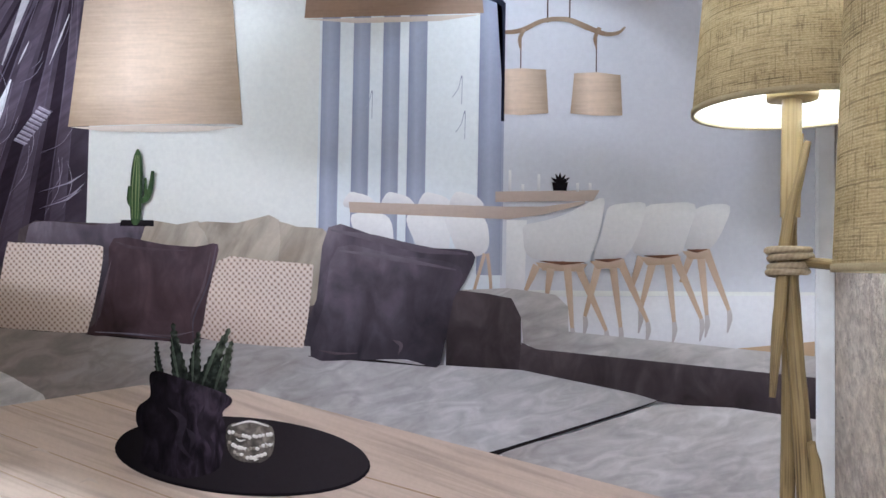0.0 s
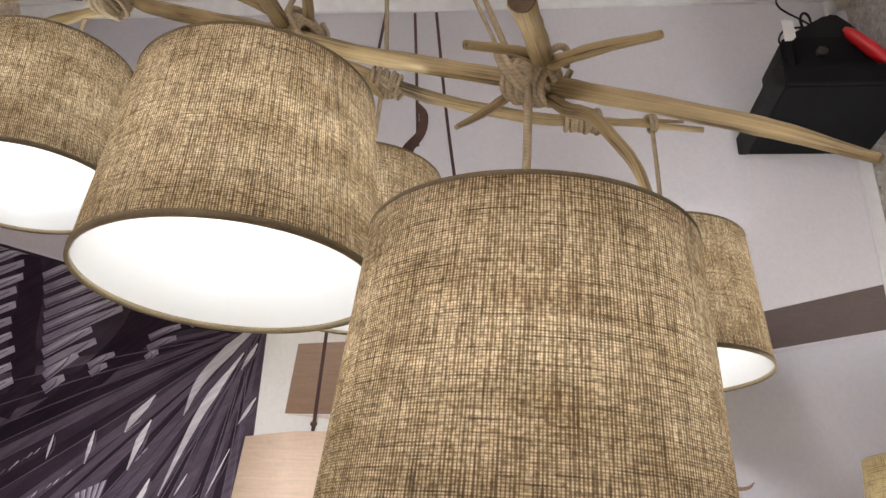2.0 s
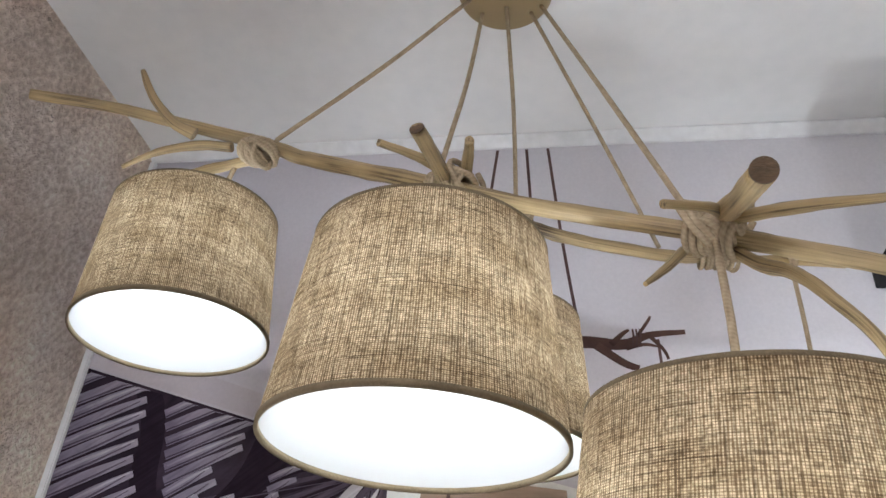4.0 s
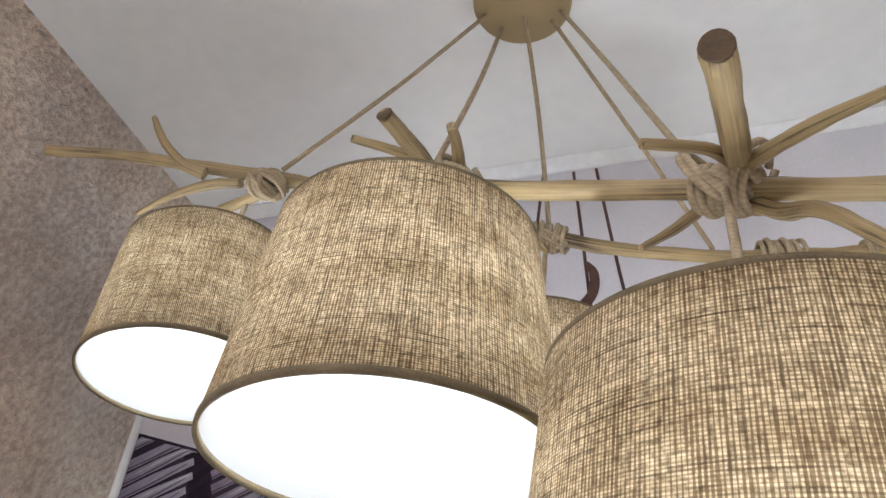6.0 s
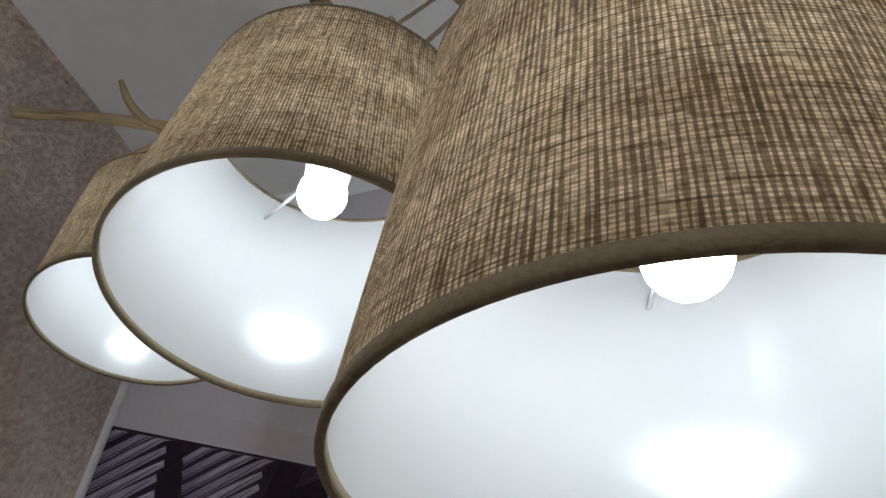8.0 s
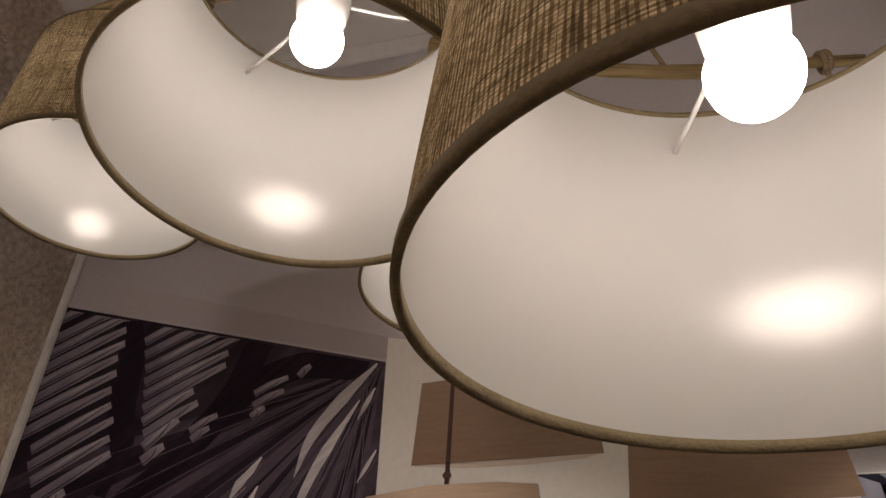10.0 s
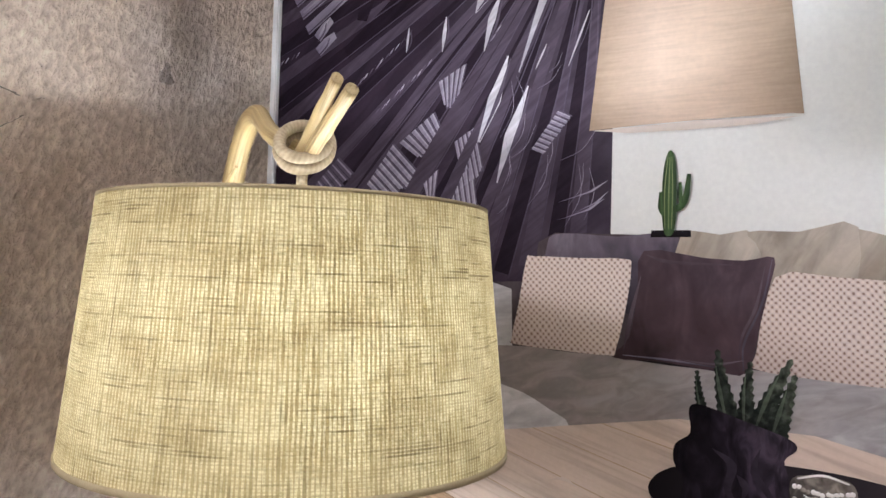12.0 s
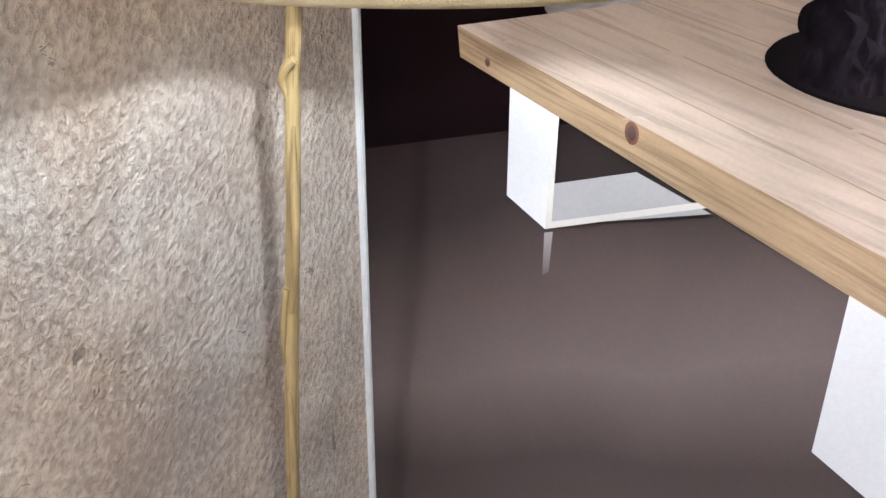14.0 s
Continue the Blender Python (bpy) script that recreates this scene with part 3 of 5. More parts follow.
twig([(-0.325, 0.892, 2.385), (-0.318, 0.890, 2.360), (-0.300, 0.885, 2.335)], [0.007, 0.006, 0.003], 14)
twig([(0.06, 0.972, 2.347), (0.11, 0.985, 2.356), (0.165, 0.998, 2.362)], [0.004, 0.004, 0.0025], 15)


def end_disc(at, direction, r):
    d = Vector(direction).normalized()
    m = Matrix.Translation(Vector(at)) @ d.to_track_quat("Z", "Y").to_matrix().to_4x4()
    bm = bmesh.new()
    bmesh.ops.create_cone(bm, cap_ends=True, segments=18, radius1=r, radius2=r * 0.96, depth=0.0012, matrix=m)
    part("cut_end", bm, M_ENDGRAIN, chandelier, "dark sawn end")


end_disc((-0.1121, 0.3048, 1.9936), (-0.010, -0.079, -0.032), 0.0088)
end_disc((-0.3672, 0.4758, 2.1932), (-0.007, -0.038, 0.007), 0.0078)

# rope lashings and hanging ropes
for i, (at, axis, core, turns) in enumerate([
        ((-0.650, 0.712, 2.376), (0.9, -0.45, -0.6), 0.0130, 7), ((-0.352, 0.602, 2.215), (0.9, -0.4, -0.45), 0.0130, 7),
        ((-0.095, 0.524, 2.093), (0.9, -0.4, -0.5), 0.0130, 7), ((-0.300, 0.902, 2.374), (0.95, 0.2, -0.2), 0.0135, 7),
        ((0.0, 0.961, 2.343), (0.97, 0.2, 0.05), 0.0130, 8), ((0.112, 0.986, 2.352), (0.97, 0.2, 0.05), 0.0075, 2)]):
    part("rope_lashing", rope_knot(bmesh.new(), at, axis, core, turns, seed=i + 3), M_ROPE, chandelier)
for i, (at, core) in enumerate([((-0.640, 0.706, 2.368), 0.016), ((-0.345, 0.602, 2.217), 0.016), ((-0.091, 0.521, 2.093), 0.0150)]):
    part("rope_lashing", rope_knot(bmesh.new(), at, (0.35, 0.3, 1.0), core, 2, seed=i + 20), M_ROPE, chandelier)
for i, (at, core) in enumerate([((-0.652, 0.712, 2.374), 0.0175), ((-0.350, 0.602, 2.213), 0.0175), ((-0.095, 0.522, 2.092), 0.0150), ((-0.298, 0.902, 2.372), 0.0165)]):
    part("rope_lashing", rope_knot(bmesh.new(), at, (0.75, -0.1, 0.6), core, 2, seed=i + 40), M_ROPE, chandelier)
for i, (at, axis, core, turns) in enumerate([((-0.107, 0.518, 2.101), (0.75, -0.5, 0.25), 0.022, 2), ((-0.077, 0.516, 2.099), (0.80, -0.2, -0.75), 0.020, 1), ((-0.646, 0.722, 2.392), (0.5, -0.5, 0.7), 0.019, 2), ((-0.338, 0.598, 2.224), (0.8, -0.6, 0.2), 0.020, 2)]):
    part("rope_lashing", rope_knot(bmesh.new(), at, axis, core, turns, 0.0032, i + 60), M_ROPE, chandelier)      # loops riding over the stubs
HOLES = [(-0.060, 0.004), (-0.042, 0.035), (0.0, 0.022), (0.040, 0.038), (0.058, 0.026)]
KNOTS = [(-0.620, 0.700, 2.385), (-0.366, 0.607, 2.255), (-0.300, 0.902, 2.386), (-0.085, 0.945, 2.352), (-0.115, 0.532, 2.126)]
for i, ((hx, hy), k) in enumerate(zip(HOLES, KNOTS)):
    a, b = CAN + Vector((hx, hy, -0.028)), Vector(k)
    mid = (a + b) / 2 + Vector((0.004, 0, -0.006))
    part("hanging_rope", tube(bmesh.new(), [a, mid, b], [0.0034, 0.0034], 5, 8, 0.06, i + 1), M_ROPE, chandelier)
for i, (c, top) in enumerate(zip(SHADES, [(-0.352, 0.602, 2.210), (-0.099, 0.516, 2.111), (-0.69, 0.735, 2.372), (0.1125, 0.986, 2.350), (-0.305, 0.90, 2.365)])):
    a, b = Vector(top), Vector((c[0], c[1], c[2] + SH - 0.02))
    part("shade_cord", tube(bmesh.new(), [a, a * 0.5 + b * 0.5 + Vector((0.002, 0, 0)), b], [0.0036, 0.0036], 4, 8, 0.06, i + 9), M_ROPE, chandelier)

# ---- floor lamp with an arched driftwood stem ----
lamp = empty("floor_lamp", "arched driftwood floor lamp with a wide lit linen shade", "floor lamp", (-1.085, 0.889, 0.0))
off = Vector(lamp.location)


def lamp_part(name, points, radii, seed, mat=None, rough=0.2, sides=12, label=""):
    return part(name, tube(bmesh.new(), points, radii, 8, sides, rough, seed, off), mat or M_WOOD_Y, lamp, label)


lamp_part("stem", [(-1.085, 0.889, 0.018), (-1.083, 0.889, 0.25), (-1.072, 0.889, 0.50), (-1.050, 0.889, 0.75), (-1.022, 0.889, 1.02), (-1.000, 0.889, 1.25), (-0.955, 0.875, 1.44), (-0.908, 0.854, 1.57), (-0.886, 0.846, 1.628), (-0.855, 0.832, 1.668), (-0.815, 0.808, 1.668), (-0.760, 0.772, 1.636), (-0.700, 0.748, 1.612)], [0.0125, 0.0115, 0.0115, 0.0115, 0.0105, 0.011, 0.012, 0.013, 0.013, 0.0125, 0.0115, 0.010, 0.009], 21, label="arched yellow driftwood stem")
lamp_part("twig", [(-1.012, 0.884, 1.15), (-1.014, 0.876, 1.18), (-1.002, 0.872, 1.20), (-0.988, 0.876, 1.212)], [0.003, 0.0065, 0.0065, 0.0055], 22)
lamp_part("twig", [(-1.008, 0.885, 1.12), (-1.004, 0.876, 1.05), (-1.003, 0.872, 0.98), (-1.012, 0.874, 0.90), (-1.034, 0.880, 0.82)], [0.003, 0.0055, 0.006, 0.005, 0.003], 23)
lamp_part("twig", [(-1.042, 0.880, 0.86), (-1.050, 0.876, 0.80), (-1.060, 0.880, 0.72)], [0.006, 0.006, 0.003], 24)
lamp_part("twig", [(-1.056, 0.882, 0.68), (-1.046, 0.872, 0.60), (-1.050, 0.872, 0.50), (-1.066, 0.880, 0.38)], [0.003, 0.006, 0.006, 0.003], 25)
lamp_part("prong", [(-0.696, 0.746, 1.608), (-0.655, 0.718, 1.630), (-0.603, 0.682, 1.658)], [0.0075, 0.007, 0.0055], 26)
lamp_part("prong", [(-0.684, 0.742, 1.602), (-0.645, 0.718, 1.622), (-0.590, 0.686, 1.648)], [0.0075, 0.0075, 0.006], 27)
lamp_part("twig", [(-0.925, 0.86, 1.54), (-0.90, 0.84, 1.585), (-0.85, 0.81, 1.612)], [0.006, 0.005, 0.002], 28)
bm = rope_knot(bmesh.new(), Vector((-0.690, 0.742, 1.614)) - off, (0.45, -0.35, 0.35), 0.015, 2, 0.0058, 8)
part("rope_lashing", bm, M_ROPE, lamp)
lamp_part("shade_cord", [(-0.690, 0.742, 1.612), (-0.693, 0.744, 1.57), (-0.6948, 0.7454, 1.535)], [0.0055, 0.0055], 29, M_ROPE, 0.05)
shade_parts(lamp, Vector((-0.6948, 0.7454, 1.3229)) - off, 0.2077, 0.1838, 0.2318, M_BURLAP_Y, M_TAPE_Y, 0.125, M_BULB_WIDE)
part("base_plate", lathe(bmesh.new(), [(0.045, 0.0), (0.045, 0.010), (0.040, 0.018), (0.012, 0.020)], 32), M_WOOD_Y, lamp, "round wooden base plate")

# ---- floor lamp lashed from sticks, two heads ----
lamp2 = empty("floor_lamp", "lashed driftwood stick floor lamp with two lit jute shades", "floor lamp", (0.42, 0.88, 0.0))
off = Vector(lamp2.location)


def lamp2_part(name, points, radii, seed, mat=None, rough=0.2, label=""):
    return part(name, tube(bmesh.new(), points, radii, 8, 12, rough, seed, off), mat or M_WOOD_B, lamp2, label)


lamp2_part("stick", [(0.440, 0.875, 0.0), (0.425, 0.885, 0.6), (0.400, 0.896, 1.26), (0.392, 0.900, 1.40), (0.385, 0.903, 1.52), (0.392, 0.905, 1.60), (0.397, 0.906, 1.635)], [0.009, 0.009, 0.0085, 0.008, 0.0075, 0.007, 0.004], 41)
lamp2_part("stick", [(0.366, 0.890, 1.372), (0.372, 0.892, 1.44), (0.380, 0.894, 1.53), (0.394, 0.893, 1.60), (0.400, 0.892, 1.625)], [0.003, 0.006, 0.006, 0.005, 0.003], 42)
lamp2_part("stick", [(0.46, 0.90, 0.0), (0.44, 0.90, 0.7), (0.412, 0.895, 1.24), (0.402, 0.888, 1.33)], [0.009, 0.009, 0.008, 0.004], 43)
lamp2_part("stick", [(0.38, 0.94, 0.0), (0.388, 0.93, 0.8), (0.392, 0.918, 1.52)], [0.008, 0.008, 0.007], 44)
lamp2_part("stem", [(0.386, 0.900, 1.55), (0.387, 0.900, 1.62), (0.388, 0.900, 1.700)], [0.0095, 0.0095], 45, M_WOOD_Y, 0.03, "turned pale wooden stem")
bm = rope_knot(bmesh.new(), Vector((0.384, 0.898, 1.505)) - off, (0.05, 0.0, 1), 0.0135, 4, 0.0036, 12)
part("rope_lashing", bm, M_ROPE, lamp2)
lamp2_part("stick", [(0.395, 0.905, 1.506), (0.42, 0.78, 1.500), (0.425, 0.64, 1.520)], [0.0055, 0.005, 0.005], 46)
part("collar", lathe(bmesh.new(), [(0.012, 0), (0.024, 0.0), (0.025, 0.010), (0.012, 0.012)], 28), M_WOOD_Y, lamp2, "turned wooden collar").location = Vector((0.388, 0.900, 1.668)) - off
shade_parts(lamp2, Vector((0.388, 0.90, 1.656)) - off, 0.096, 0.082, 0.17, M_BURLAP_G, M_TAPE_Y, 0.085, M_BULB_DIM, True)
shade_parts(lamp2, Vector((0.425, 0.62, 1.494)) - off, 0.098, 0.090, 0.20, M_BURLAP_G, M_TAPE_Y, 0.10, M_BULB_DIM, True)
lamp2_part("stem", [(0.425, 0.62, 1.505), (0.425, 0.62, 1.54), (0.425, 0.62, 1.575)], [0.008, 0.008], 47, M_WOOD_Y, 0.03)

# ---- bracket with a black box, charger and cable in the upper corner ----
shelf = empty("corner_shelf", "matt black box shelf high in the wall corner", "shelf", (0.42, 1.07, 2.405))


def shelf_box(name, lo, hi, mat, bevel=0.0015, label=""):
    o = Vector(shelf.location)
    return part(name, box(bmesh.new(), Vector(lo) - o, Vector(hi) - o, bevel), mat, shelf, label)


shelf_box("bottom_board", (0.320, 0.968, 2.405), (0.5285, 1.172, 2.415), M_BLACK2)
shelf_box("side_board", (0.303, 0.966, 2.4045), (0.3195, 1.172, 2.440), plain("black_edge", (0.008, 0.008, 0.009), 0.9), 0.0015, "matt black edge board")
shelf_box("front_board", (0.320, 0.958, 2.4055), (0.5285, 0.9675, 2.440), M_BLACK2)
amp = empty("speaker", "small black loudspeaker box resting on the corner shelf", "speaker", (0.42, 1.03, 2.4155))
out = [(-0.085, 0.0), (0.085, 0.0), (0.060, 0.085), (0.034, 0.128), (0.012, 0.150), (-0.004, 0.150), (-0.040, 0.128), (-0.088, 0.096), (-0.089, 0.06)]
bm = bmesh.new()
rows = [[bm.verts.new((x, y, z)) for x, z in out] for y in (-0.045, 0.06)]
for k in range(len(out)):
    q = (k + 1) % len(out)
    bm.faces.new((rows[0][k], rows[0][q], rows[1][q], rows[1][k]))
bm.faces.new(list(reversed(rows[0])))
bm.faces.new(rows[1])
bmesh.ops.recalc_face_normals(bm, faces=bm.faces)
bmesh.ops.bevel(bm, geom=list(bm.edges), offset=0.006, segments=2, affect="EDGES")
part("body", bm, M_BLACK, amp)
part("front_panel", box(bmesh.new(), (-0.070, -0.050, 0.030), (0.040, -0.0452, 0.095), 0.004), M_BLACK2, amp)
part("knob", lathe(bmesh.new(), [(0.009, 0.0), (0.009, 0.007), (0.007, 0.009)], 16), plain("grey_plastic", (0.03, 0.03, 0.03), 0.4), amp).matrix_local = Matrix.Translation((-0.03, -0.050, 0.062)) @ Matrix.Rotation(math.pi / 2, 4, "X")
part("grip", tube(bmesh.new(), [(-0.040, -0.03, 0.124), (-0.043, -0.03, 0.148), (-0.036, -0.03, 0.162), (-0.028, -0.03, 0.155), (-0.026, -0.03, 0.132)], [0.0022, 0.0022], 5, 8), M_BLACK, amp, "wire loop")
part("tag", box(bmesh.new(), (-0.081, -0.046, 0.092), (-0.062, -0.0445, 0.135), 0.0005), M_WHITE, amp, "white paper tag")
bm = tube(bmesh.new(), [(0.430, 0.972, 2.520), (0.438, 0.971, 2.508), (0.456, 0.969, 2.485), (0.476, 0.967, 2.458), (0.484, 0.966, 2.4475)], [0.004, 0.010, 0.012, 0.011, 0.009], 5, 14, 0.05)
tagged(part("torch", bm, M_RED), "red plastic torch leaning on the corner shelf", "torch")
sock = empty("wall_socket", "ivory surface wall socket with a plugged white charger", "socket", (RIGHT - 0.0005, 1.085, 2.727))
part("body", box(bmesh.new(), (-0.034, -0.032, -0.032), (0.0, 0.032, 0.032), 0.005), M_IVORY, sock)
part("charger", box(bmesh.new(), (-0.085, -0.014, -0.013), (-0.0345, 0.014, 0.013), 0.003), M_WHITE, sock, "white charger")
cable = tube(bmesh.new(), [(0.446, 1.085, 2.727), (0.420, 1.085, 2.724), (0.384, 1.080, 2.690), (0.378, 1.07, 2.652), (0.410, 1.06, 2.612), (0.415, 1.04, 2.580), (0.385, 1.01, 2.556), (0.345, 0.99, 2.535), (0.332, 0.99, 2.512), (0.345, 0.99, 2.498)], [0.0045, 0.0045, 0.0020, 0.0018, 0.0018, 0.0018, 0.0018, 0.0018, 0.0018, 0.0018], 6, 8)
tagged(part("cable", cable, M_BLACK), "thin black charging cable hanging to the speaker", "cable")
conduit = tagged(part("conduit", box(bmesh.new(), (RIGHT - 0.016, WALL_Y - 0.040, 2.46), (RIGHT - 0.0008, WALL_Y - 0.024, 2.700), 0.002), M_TRIM), "white cable conduit in the wall's corner", "conduit")

# ---- the mural: one flat printed photograph of a living room, pasted on the wall ----
mural = part("mural", box(bmesh.new(), (LEFT + 0.0008, WALL_Y - 0.0005, 0.001), (RIGHT - 0.0008, WALL_Y + 0.0035, CEIL - 0.001)), ink("ceiling", [(0.0, (0.50, 0.48, 0.54)), (0.5, (0.60, 0.585, 0.64)), (1.0, (0.76, 0.755, 0.80))], (0.65, 0.35), 0.06, 2.0))
tagged(mural, "printed photo mural of a living room with sofa and palms", "wall mural")
LAYER = 0.0002
LIFT = [0]              # raises later groups above earlier ones
COUNT = itertools.count()
SHIFT = [0.0, 0.0]      # slides a group of printed shapes along the wall


def printed(name, pts, layer, mat, smooth=0, label=""):
    """A flat area of the print with the given outline (x, z); smooth rounds it."""
    if smooth:
        n = len(pts)
        out = []
        for i in range(n):
            a, b, c, d = (Vector(pts[(i + k) % n]) for k in (-1, 0, 1, 2))
            for s in range(smooth):
                t = s / smooth
                out.append(0.5 * (2 * b + (c - a) * t + (2 * a - 5 * b + 4 * c - d) * t * t + (3 * b - a - 3 * c + d) * t ** 3))
        pts = [tuple(p) for p in out]
    bm = bmesh.new()
    y = WALL_Y - 0.0009 - LAYER * (layer + LIFT[0]) - (next(COUNT) % 40) * 4e-6      # no two shapes lie in one plane
    vs = [bm.verts.new((min(max(x, LEFT + 0.002), RIGHT - 0.002), y, z)) for x, z in ((a + SHIFT[0], b + SHIFT[1]) for a, b in pts)]
    f = bm.faces.new(vs)
    f.normal_update()
    if f.normal.y > 0:
        f.normal_flip()
    bmesh.ops.triangulate(bm, faces=[f])
    return part(name, bm, mat, mural, label)


def ellipse(cx, cz, rx, rz, n=40, tilt=0.0):
    return [(cx + rx * math.cos(a) * math.cos(tilt) - rz * math.sin(a) * math.sin(tilt), cz + rx * math.cos(a) * math.sin(tilt) + rz * math.sin(a) * math.cos(tilt)) for a in (2 * math.pi * i / n for i in range(n))]


def stroke(pts, widths):
    """Outline of a line through the points with the given widths."""
    line = [p.xy for p in spline([(x, z, 0) for x, z in pts], 5)]
    l, r = [], []
    for i, p in enumerate(line):
        d = (line[min(i + 1, len(line) - 1)] - line[max(i - 1, 0)]).normalized()
        f = i / (len(line) - 1) * (len(widths) - 1)
        k = min(int(f), len(widths) - 2)
        w = (widths[k] + (widths[k + 1] - widths[k]) * (f - k)) / 2
        q = Vector((-d.y, d.x)) * w
        l.append(tuple(p + q))
        r.append(tuple(p - q))
    return l + r[::-1]


def quad(x0, z0, x1, z1):
    return [(x0, z0), (x1, z0), (x1, z1), (x0, z1)]


I_WHITE = ink("white_wall", [(0.0, (0.70, 0.71, 0.69)), (0.6, (0.82, 0.84, 0.83)), (1.0, (0.80, 0.80, 0.79))], (0.3, 0.7), 0.06, 3)
I_RWALL = ink("side_wall", [(0.0, (0.72, 0.735, 0.79)), (0.4, (0.64, 0.655, 0.72)), (1.0, (0.54, 0.545, 0.61))], (0.35, 0.65), 0.06, 3)
I_STRIP = ink("cornice", [(0.0, (0.50, 0.47, 0.52)), (1.0, (0.58, 0.55, 0.60))])
I_BEAM = ink("beam", [(0.0, (0.13, 0.11, 0.11)), (1.0, (0.19, 0.165, 0.16))], (0.3, 0.7), 0.2, 30, (1, 1, 6))
I_PALM = ink("palm_shadow", [(0.0, (0.034, 0.023, 0.036)), (0.55, (0.060, 0.045, 0.064)), (1.0, (0.125, 0.108, 0.136))], (0.6, 0.4), 0.30, 7, veins=(9, (1.2, 1, 4), 0.5, 0.72, 1.30), turn=math.radians(40))
I_LEAF = [ink("leaf_%s" % n, [(0.0, a), (1.0, b)], (0.5, 0.5), 0.35, 26, (1, 1, 0.4), veins=(20, (0.5, 1, 9), 0.3, 0.84, 1.18), turn=math.radians(38)) for n, a, b in (
    ("dim", (0.090, 0.074, 0.102), (0.165, 0.146, 0.182)), ("mid", (0.19, 0.17, 0.215), (0.34, 0.315, 0.385)), ("bright", (0.24, 0.22, 0.27), (0.50, 0.49, 0.55)), ("deep", (0.030, 0.020, 0.032), (0.055, 0.040, 0.058)), ("broad", (0.088, 0.070, 0.094), (0.145, 0.124, 0.155)), ("lit", (0.40, 0.39, 0.44), (0.66, 0.65, 0.70)))]
I_DARK = ink("dark_wall", [(0.0, (0.006, 0.002, 0.003)), (1.0, (0.018, 0.007, 0.009))], (0.3, 0.7), 0.2, 6)
I_FLOOR = ink("concrete_floor", [(0.0, (0.135, 0.113, 0.109)), (0.22, (0.108, 0.089, 0.086)), (0.36, (0.185, 0.157, 0.152)), (0.48, (0.132, 0.107, 0.102)), (0.60, (0.060, 0.047, 0.046)), (0.72, (0.035, 0.022, 0.023))], (-0.50, 0.90), 0.05, 2.6)
I_FLOOR2 = ink("bright_floor", [(0.0, (0.58, 0.57, 0.60)), (1.0, (0.80, 0.80, 0.84))], (0.2, 0.8), 0.15, 9, (1, 1, 3))
I_BLACKISH = ink("near_black", [(0.0, (0.012, 0.009, 0.012)), (1.0, (0.03, 0.024, 0.03))], (0.5, 0.5), 0.3, 14)
I_POT = ink("pot_cloth", [(0.0, (0.010, 0.007, 0.011)), (0.5, (0.026, 0.019, 0.028)), (1.0, (0.050, 0.039, 0.052))], (0.9, 0.1), 0.7, 26, veins=(26, (1.8, 1, 0.6), 1.6, 0.45, 2.2))
I_VELVET = ink("brown_velvet", [(0.0, (0.035, 0.022, 0.026)), (0.5, (0.085, 0.058, 0.066)), (1.0, (0.12, 0.092, 0.108))], (0.4, 0.7), 0.55, 14, veins=(16, (1.6, 1, 0.8), 1.2, 0.74, 1.35))
I_VELVET2 = ink("grey_velvet", [(0.0, (0.065, 0.056, 0.069)), (0.55, (0.13, 0.114, 0.138)), (1.0, (0.19, 0.17, 0.196))], (-0.25, 1.0), 0.55, 14, veins=(16, (1.6, 1, 0.8), 1.2, 0.74, 1.35))
I_VELVET3 = ink("velvet_edge_sheen", [(0.0, (0.13, 0.114, 0.138)), (1.0, (0.21, 0.19, 0.215))], (0.3, 0.7), 0.5, 30)
I_SOFA = ink("sofa_seat", [(0.0, (0.205, 0.185, 0.178)), (0.25, (0.25, 0.228, 0.222)), (0.50, (0.30, 0.28, 0.284)), (0.72, (0.44, 0.425, 0.44)), (1.0, (0.40, 0.38, 0.385))], (0.90, 0.05), 0.22, 9, (1, 1, 3.0), veins=(24, (0.8, 1, 2.4), 1.2, 0.85, 1.18), turn=math.radians(14))
I_SOFA_HI = ink("sofa_top", [(0.0, (0.26, 0.24, 0.24)), (0.5, (0.42, 0.395, 0.395)), (1.0, (0.58, 0.555, 0.555))], (0.5, 0.5), 0.5, 14, (1, 1, 2.5), veins=(24, (0.8, 1, 2.4), 1.2, 0.85, 1.18), turn=math.radians(14))
I_SOFA_LO = ink("sofa_front", [(0.0, (0.055, 0.043, 0.048)), (1.0, (0.125, 0.104, 0.112))], (0.2, 0.8), 0.45, 16, veins=(16, (1.6, 1, 0.8), 1.2, 0.74, 1.35))
I_SEAM = ink("seam", [(0.0, (0.025, 0.02, 0.022)), (1.0, (0.04, 0.032, 0.035))])
I_KNIT = ink("knitted_cushion", [(0.0, (0.36, 0.285, 0.26)), (0.5, (0.62, 0.53, 0.48)), (1.0, (0.66, 0.575, 0.53))], (0.4, 0.8), 0.12, 8, cells=(720.0, (0.40, 0.31, 0.285)))
I_TAUPE = ink("taupe_cushion", [(0.0, (0.24, 0.205, 0.17)), (1.0, (0.45, 0.405, 0.35))], (0.4, 0.7), 0.5, 16, (1, 1, 0.5), veins=(13, (2.2, 1, 0.7), 1.5, 0.72, 1.25), turn=math.radians(-25))
I_GREEN = ink("cactus_green", [(0.0, (0.035, 0.06, 0.035)), (0.5, (0.10, 0.15, 0.075)), (1.0, (0.045, 0.075, 0.045))], (1.0, 0.0), 0.2, 20)
I_RIB = ink("cactus_rib", [(0.0, (0.18, 0.22, 0.12)), (1.0, (0.24, 0.29, 0.17))])
